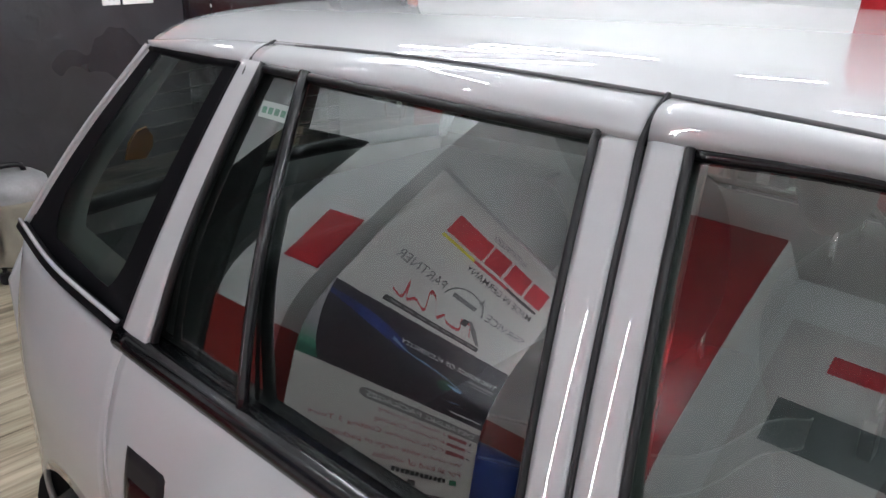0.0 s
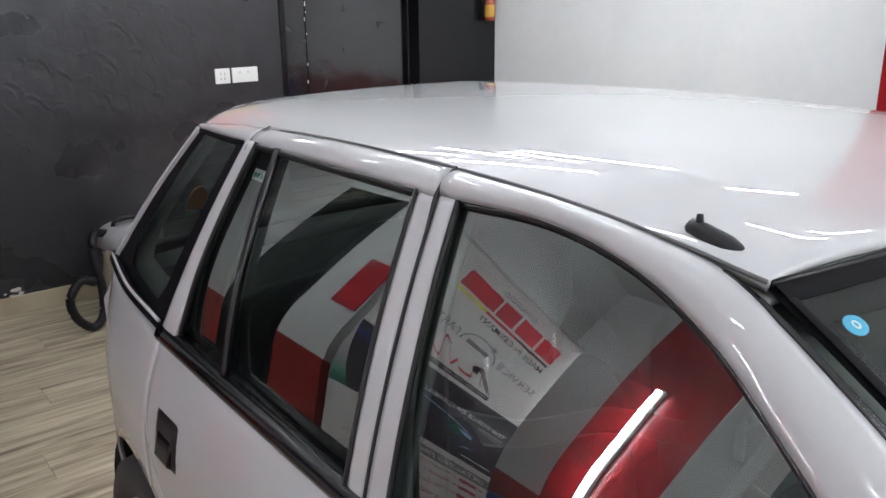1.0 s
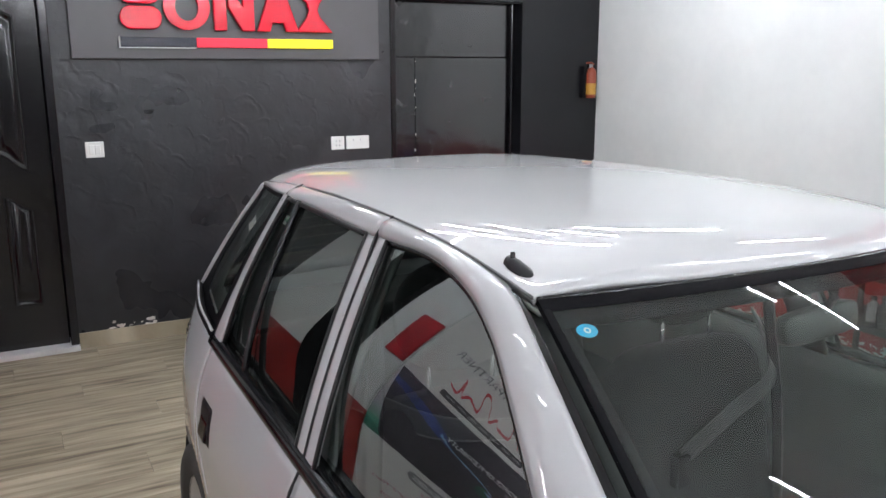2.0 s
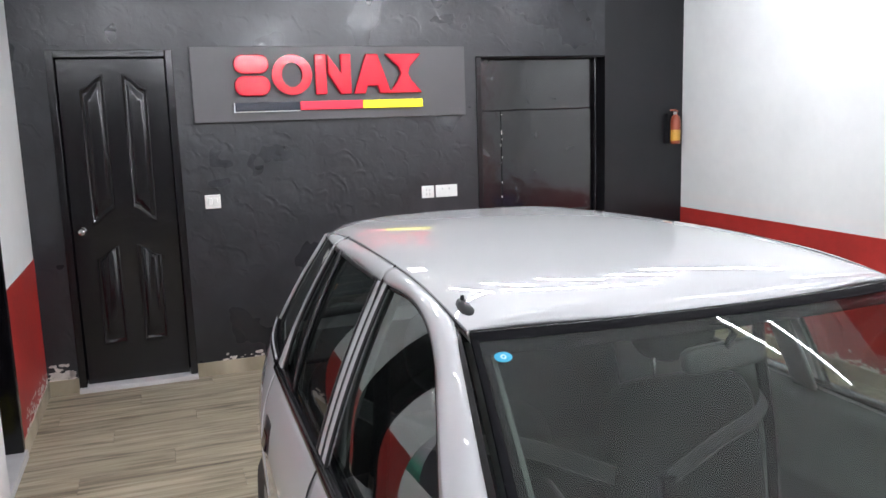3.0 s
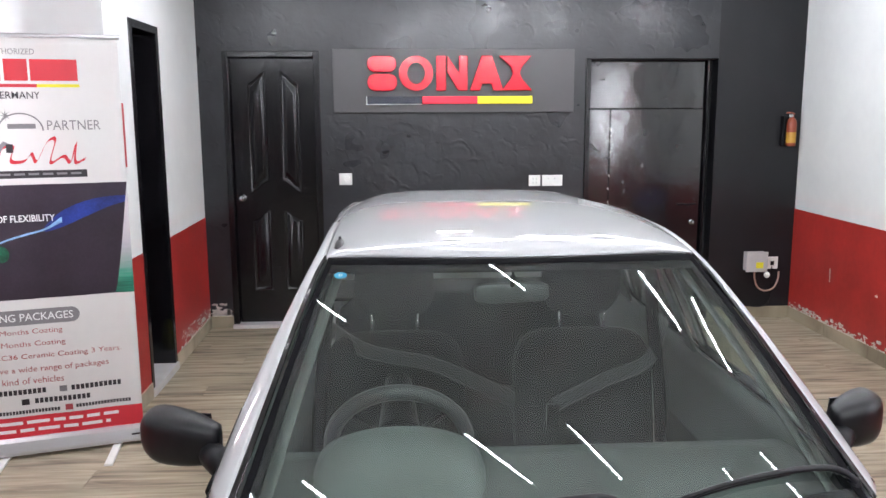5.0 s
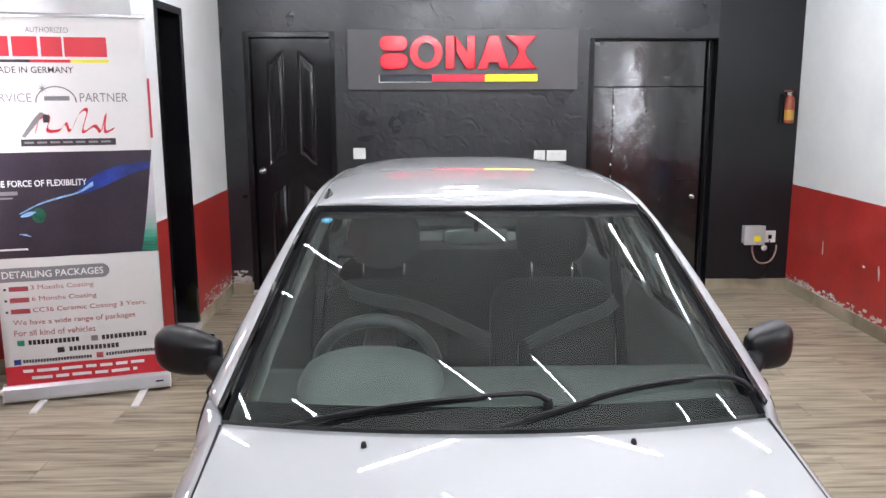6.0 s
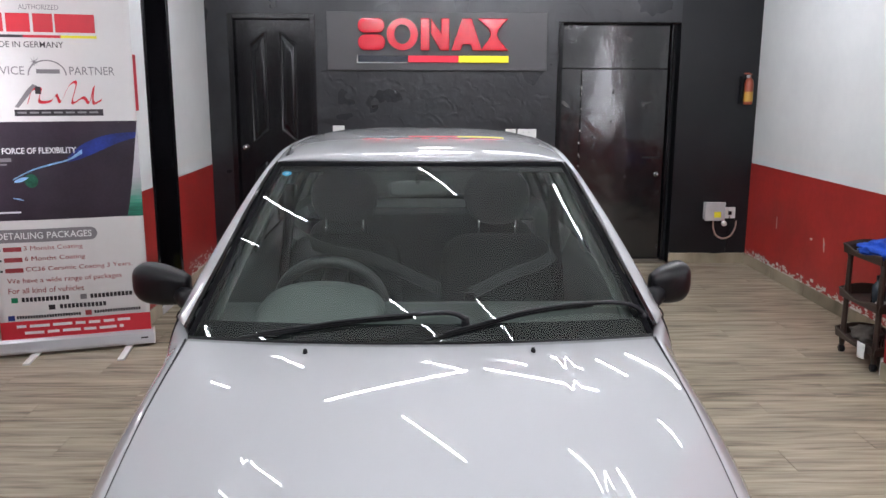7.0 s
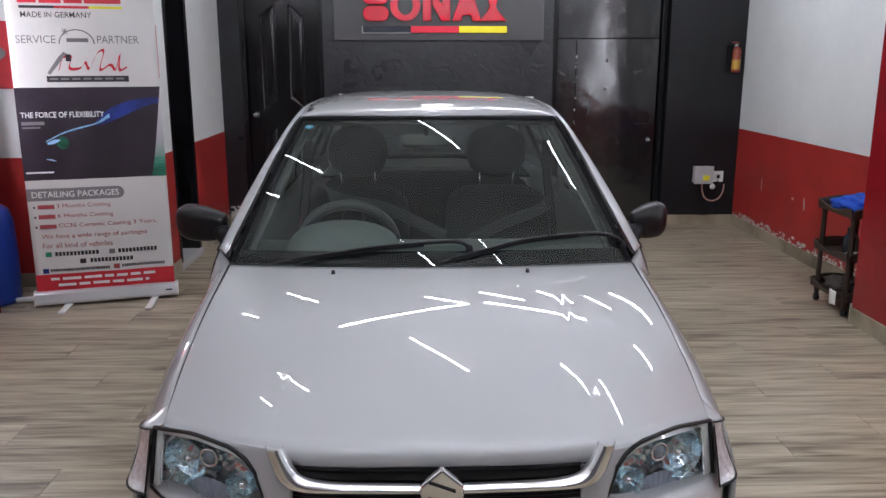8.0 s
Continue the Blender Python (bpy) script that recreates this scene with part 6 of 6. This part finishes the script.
for x0, x1, z in ((0.10, 0.72, 0.165), (0.14, 0.68, 0.125)):
    k = x0
    rnd = random.Random(int(z * 1000))
    while k < x1:
        w = rnd.uniform(0.05, 0.11)
        block("address_bar", k, min(x1, k + w), z, z + 0.017, INK_WHITE, 0.003, nx=3, nz=2)
        k += w + 0.018

# ---- red board on the wall behind the banner, poster on the front side wall ----
board = thing("wall_board", "glossy red printed board on the white wall", "board")
part("board_panel", box((-2.94, STEP_Y - 0.016, 1.335), (-2.15, STEP_Y - 0.004, 1.76)), surface("board_red", (0.50, 0.05, 0.06), 0.22, vary=0.2, scale=4, bump=0.0), board, bevel=0.002)
part("oval_mark", slab([(-2.80 + 0.11 * math.cos(a), 1.56 + 0.055 * math.sin(a)) for a in np.linspace(0, 2 * math.pi, 24, endpoint=False)], STEP_Y - 0.019, STEP_Y - 0.016), INK_GREY, board, "dark oval mark")
board = thing("wall_board", "small red board on the wall beside the doorway", "board")
part("board_panel", box((LEFT + 0.001, STEP_Y + 0.01, 1.40), (LEFT + 0.012, -1.80, 1.745)), INK_RED, board, bevel=0.002)
poster = thing("wall_poster", "white poster with a red mark and a grey-green picture", "poster")
part("poster_sheet", box((LEFT2 + 0.001, -4.35, 1.15), (LEFT2 + 0.006, -3.10, 2.62)), VINYL, poster)
part("red_mark", box((LEFT2 + 0.006, -4.05, 2.36), (LEFT2 + 0.008, -3.30, 2.47)), INK_RED, poster)
part("poster_picture", box((LEFT2 + 0.006, -4.3, 1.84), (LEFT2 + 0.008, -3.19, 2.13)), surface("grey_green_print", (0.08, 0.10, 0.10), 0.4, vary=0.3, scale=5, bump=0), poster)

# ---- trolley with a blue cloth ----
trolley = thing("trolley", "dark brown three-tier plastic trolley with odds and ends", "trolley", pose(2.495, -2.86, 0, 0, 0, 0))
TW, TD = 0.27, 0.42


def tray(z):
    """A moulded tray: floor, low rims that rise and curl out at the two ends."""
    bm = box((0.012, 0.012, z), (TW - 0.012, TD - 0.012, z + 0.010))
    for x, out in ((0.006, -0.010), (TW - 0.006, 0.010)):
        rows = []
        for k in np.linspace(0, 1, 13):
            h = 0.042 + 0.014 * math.cos(2 * math.pi * k)
            y = 0.006 + (TD - 0.012) * k
            rows.append([(x, y, z), (x + out * 0.4, y, z + h * 0.7), (x + out, y, z + h)])
        add_grid(bm, rows)
    for y, out in ((0.006, -0.014), (TD - 0.006, 0.014)):
        rows = []
        for k in np.linspace(0, 1, 11):
            h = 0.050 + 0.022 * math.sin(math.pi * k)
            x = 0.006 + (TW - 0.012) * k
            rows.append([(x, y, z), (x, y + out * 0.4, z + h * 0.7), (x, y + out, z + h)])
        add_grid(bm, rows)
    return bm


for z in (0.10, 0.345, 0.61):
    part("tray", tray(z), BROWN, trolley, solid=0.006, smooth=False)
for x in (0.03, TW - 0.03):
    for y in (0.035, TD - 0.035):
        part("leg", tube([(x, y, 0.045), (x, y, 0.12), (x, y, 0.16), (x, y, 0.33), (x, y, 0.38), (x, y, 0.42), (x, y, 0.58), (x, y, 0.612)], [0.014, 0.022, 0.016, 0.016, 0.022, 0.016, 0.016, 0.022], 10), BROWN, trolley, smooth=True)
        part("caster", lathe([(0.0, -0.012), (0.022, -0.012), (0.024, 0), (0.022, 0.012), (0.0, 0.012)], pose(x, y, 0.025, 0, 90, 0), 12), PLASTIC, trolley, smooth=True)
for k in range(8):
    part("rack_bar", tube([(0.045 + 0.026 * k, 0.055 + 0.012 * k, 0.112), (0.045 + 0.026 * k, 0.055 + 0.012 * k, 0.178)], 0.005, 6), STEEL, trolley)


def heap(name, centre, size, seed, material, label, floor_z):
    """A crumpled cloth: a lump with folds, flat underneath."""
    bm = bmesh.new()
    bmesh.ops.create_icosphere(bm, subdivisions=4, radius=1)
    for v in bm.verts:
        q = v.co.copy()
        k = 1 + 0.30 * noise.noise(q * 2.3 + Vector((seed, 0, 0))) + 0.20 * noise.noise(q * 5 + Vector((0, seed, 0))) + 0.07 * noise.noise(q * 13)
        v.co = Vector((centre[0] + q.x * size[0] * k, centre[1] + q.y * size[1] * k, max(floor_z, centre[2] + q.z * size[2] * k)))
    return tagged(part(name, bm, material, smooth=True), label, "cloth")


heap("cleaning_cloth", (2.64, -2.66, 0.655), (0.135, 0.17, 0.062), 1, BLUE_CLOTH, "crumpled blue microfibre cloths on the trolley's top tray", 0.622)
heap("rag", (2.62, -2.57, 0.135), (0.085, 0.10, 0.05), 5, surface("grey_brown_rag", (0.09, 0.075, 0.065), 0.9, vary=0.2, scale=30, fine=300, bump=0.4), "crumpled grey-brown rag on the trolley's bottom tray", 0.112)


def bottle(x, y, z, r, h, material, label):
    b = thing("bottle", label, "bottle", pose(x, y, z))
    part("body", lathe([(0, 0), (r, 0), (r, h * 0.65), (r * 0.45, h * 0.8), (r * 0.4, h * 0.88), (0, h * 0.88)], None, 16), material, b, smooth=True)
    part("cap", lathe([(r * 0.5, h * 0.86), (r * 0.5, h), (0, h)], None, 14), PLASTIC, b, smooth=True)


bottle(2.57, -2.72, 0.358, 0.035, 0.17, surface("dark_bottle", (0.03, 0.04, 0.05), 0.25, bump=0), "dark plastic bottle on the trolley's middle tray")
bottle(2.66, -2.60, 0.358, 0.03, 0.13, GREY_PLASTIC, "grey plastic bottle on the trolley's middle tray")
pad = thing("polishing_pad", "pale polishing pad lying on the middle tray", "pad", pose(2.57, -2.80, 0.359))
part("foam", lathe([(0, 0.03), (0.05, 0.03), (0.056, 0.02), (0.052, 0.0), (0, 0)], None, 18), WHITE_PLASTIC, pad, smooth=True)
rag = thing("rag", "white rag hanging over the bottom tray", "cloth", pose(2.49, -2.80, 0.10))
part("rag_sheet", grid([[(-0.012 - 0.012 * math.sin(j * 0.9) * (k / 6), 0.02 * j, 0.05 - 0.014 * k) for j in range(5)] for k in range(7)]), WHITE_PLASTIC, rag, smooth=True, solid=0.004)
brick = thing("loose_tile", "loose offcut of skirting tile leaning at the pier", "tile", pose(2.535, -2.90, 0))
part("tile_piece", box((0, -0.012, 0), (0.02, 0.03, 0.10)), MARBLE, brick, bevel=0.002)

# ---- vacuum cleaner by the back wall ----
vac = thing("vacuum_cleaner", "steel drum vacuum cleaner with a black ribbed hose", "vacuum cleaner", pose(0.04, -0.34, 0))
part("drum", lathe([(0, 0.08), (0.15, 0.08), (0.16, 0.10), (0.16, 0.34), (0.165, 0.35), (0.165, 0.37)], None, 28), STEEL, vac, "stainless steel drum", smooth=True)
part("head", lathe([(0.165, 0.37), (0.168, 0.40), (0.16, 0.44), (0.12, 0.465), (0, 0.47)], None, 28), surface("dull_grey_casing", (0.23, 0.23, 0.235), 0.35, vary=0.2, scale=14, bump=0.1), vac, "grey plastic motor head", smooth=True)
part("carrying_grip", tube(spline([(-0.08, 0, 0.46), (-0.06, 0, 0.495), (0.06, 0, 0.495), (0.08, 0, 0.46)], 14), 0.012, 8), PLASTIC, vac, smooth=True)
for a in range(4):
    part("caster", lathe([(0.0, -0.01), (0.03, -0.01), (0.03, 0.01), (0.0, 0.01)], pose(0.13 * math.cos(a * 1.57 + 0.7), 0.13 * math.sin(a * 1.57 + 0.7), 0.03, 90, 0, 0), 12), PLASTIC, vac)
    part("caster_stem", tube([(0.13 * math.cos(a * 1.57 + 0.7), 0.13 * math.sin(a * 1.57 + 0.7), 0.03), (0.13 * math.cos(a * 1.57 + 0.7), 0.13 * math.sin(a * 1.57 + 0.7), 0.09)], 0.01, 6), PLASTIC, vac)
part("hose", tube(spline([(-0.12, -0.02, 0.44), (-0.20, -0.08, 0.46), (-0.225, -0.12, 0.36), (-0.21, -0.14, 0.20), (-0.23, -0.17, 0.07), (-0.29, -0.19, 0.025), (-0.36, -0.20, 0.09), (-0.38, -0.20, 0.19), (-0.32, -0.19, 0.27), (-0.25, -0.18, 0.25)], 90), [0.021 + 0.0025 * (k % 2) for k in range(90)], 10), PLASTIC, vac, "black ribbed hose", smooth=True)

# ---- blue drum and pipe by the side wall, can in the side room ----
drum = thing("plastic_drum", "blue plastic drum with a rounded shoulder", "drum", pose(-2.80, -2.36, 0))
part("shell", lathe([(0, 0.0), (0.17, 0.0), (0.185, 0.03), (0.19, 0.30), (0.185, 0.52), (0.16, 0.60), (0.10, 0.64), (0, 0.645)], None, 32), BLUE_PLASTIC, drum, smooth=True)
pipe = thing("pipe_offcut", "white plastic pipe offcut on the floor", "pipe")
part("pipe_tube", tube([(-2.62, -2.40, 0.02), (-2.44, -2.34, 0.02)], 0.018, 12), WHITE_PLASTIC, pipe, smooth=True)
bottle(-1.93, -1.45, 0.05, 0.045, 0.24, INK_YELLOW, "yellow plastic can on the stone threshold")

# ---- LED tubes ----
TUBES_Z = 2.58


def led_tube(x0, y0, x1, y1, r=0.0075):
    """A batten hung from the ceiling on two thin rods."""
    a, b = Vector((x0, y0, 0)), Vector((x1, y1, 0))
    m = Matrix.Translation((*a.lerp(b, 0.5).xy, TUBES_Z)) @ Matrix.Rotation(math.atan2(b.y - a.y, b.x - a.x), 4, "Z")
    h = (b - a).length / 2
    t = thing("led_batten", "white LED tube light hung under the ceiling, out of view", "lamp", m, "ceiling tubes")
    part("housing", box((-h, -0.007, 0.016), (h, 0.007, 0.034)), WHITE_PLASTIC, t, bevel=0.003)
    part("tube", tube([(-h + 0.01, 0, 0), (h - 0.01, 0, 0)], r, 10), LED, t, "glowing white tube", smooth=True)
    for x in (-h * 0.7, h * 0.7):
        part("hanger", tube([(x, 0, 0.028), (x, 0, HIGH - TUBES_Z)], 0.002, 5), STEEL, t)
    return t


# long tubes in wide chevrons, short ones on the slant between them
for x0, y0, x1, y1 in ((-0.71, -2.45, 0.363, -1.80), (0.50, -1.73, 1.44, -2.16)):
    led_tube(x0, y0, x1, y1, 0.0105)
# front chevrons are added out of view to light the car's nose
for y in (-5.9, -7.1, -8.3):
    led_tube(-0.76, y - 0.36, 0.40, y + 0.28, 0.0105)
    led_tube(0.54, y + 0.28, 1.58, y - 0.06, 0.0105)
# the last two are added to brighten the right wall
for x0, y0, x1, y1 in ((-0.02, -1.53, 0.34, -1.80), (0.48, -1.34, 0.88, -1.60), (1.05, -1.20, 1.37, -1.64), (1.54, -1.34, 1.80, -1.78), (-1.34, -1.17, -0.98, -1.59), (-1.98, -1.70, -1.59, -2.01), (1.86, -1.19, 2.47, -1.98),
                       (-0.13, -2.82, 0.26, -3.55), (0.98, -3.30, 1.27, -3.80), (1.38, -3.48, 1.62, -4.03), 
                       (-1.22, -3.36, -0.86, -3.76), (-1.42, -3.70, -1.25, -3.88), (-1.62, -4.45, -1.50, -4.75), (-1.22, -4.74, -1.05, -4.94), (-0.24, -4.71, 0.15, -5.09), (0.385, -4.68, 0.70, -5.04), (1.39, -4.82, 1.50, -4.95), (2.05, -2.60, 2.45, -2.86), (2.15, -3.95, 2.5, -4.3), (2.3, -5.3, 2.6, -5.7)):
    led_tube(x0, y0, x1, y1)
# further tubes added out of view to light the left side and front
for x, y in ((-2.5, -4.3), (-2.5, -5.2), (1.7, -4.6), (-2.2, -6.2), (-0.9, -6.6), (0.3, -6.6), (1.6, -6.4), (-1.8, -7.6), (1.9, -7.8)):
    led_tube(x, y, x + 0.42, y - 0.45)

for place, h, spot in ((pose(-2.62, -2.78, 1.55, 0, 90, 0), 0.55, "red pier"), (pose(RIGHT, -5.55, 1.58, 0, -90, 0), 0.64, "white side wall")):
    upright = thing("led_batten", "upright white LED tube light on the " + spot, "lamp", place, "upright tubes")
    part("housing", box((-h, -0.018, 0.001), (h, 0.018, 0.022)), WHITE_PLASTIC, upright, bevel=0.003)
    part("tube", tube([(-h + 0.02, 0, 0.034), (h - 0.02, 0, 0.034)], 0.012, 10), LED, upright, "glowing white tube", smooth=True)

# ---- floor tiles, nearest stretch as single pieces ----
PL, PW = 1.2, 0.2
me = bpy.data.meshes.new("floor_tile")
bm = box((0.0012, 0.0012, -0.008), (PL - 0.0012, PW - 0.0012, 0.0))
bm.to_mesh(me)
bm.free()
me.materials.append(TILE)
for j in range(53):
    shift = (j * 0.37) % 1.0 * PL
    for i in range(7):
        x0, x1 = max(-3.2, -3.2 - shift + i * PL), min(3.1, -3.2 - shift + (i + 1) * PL)
        if x1 - x0 < 0.03:
            continue
        ob = new("floor_tile", me)
        ob.parent = floor
        ob.location, ob.scale = (x0, -PW * (j + 1), 0.0), ((x1 - x0) / PL, 1, 1)
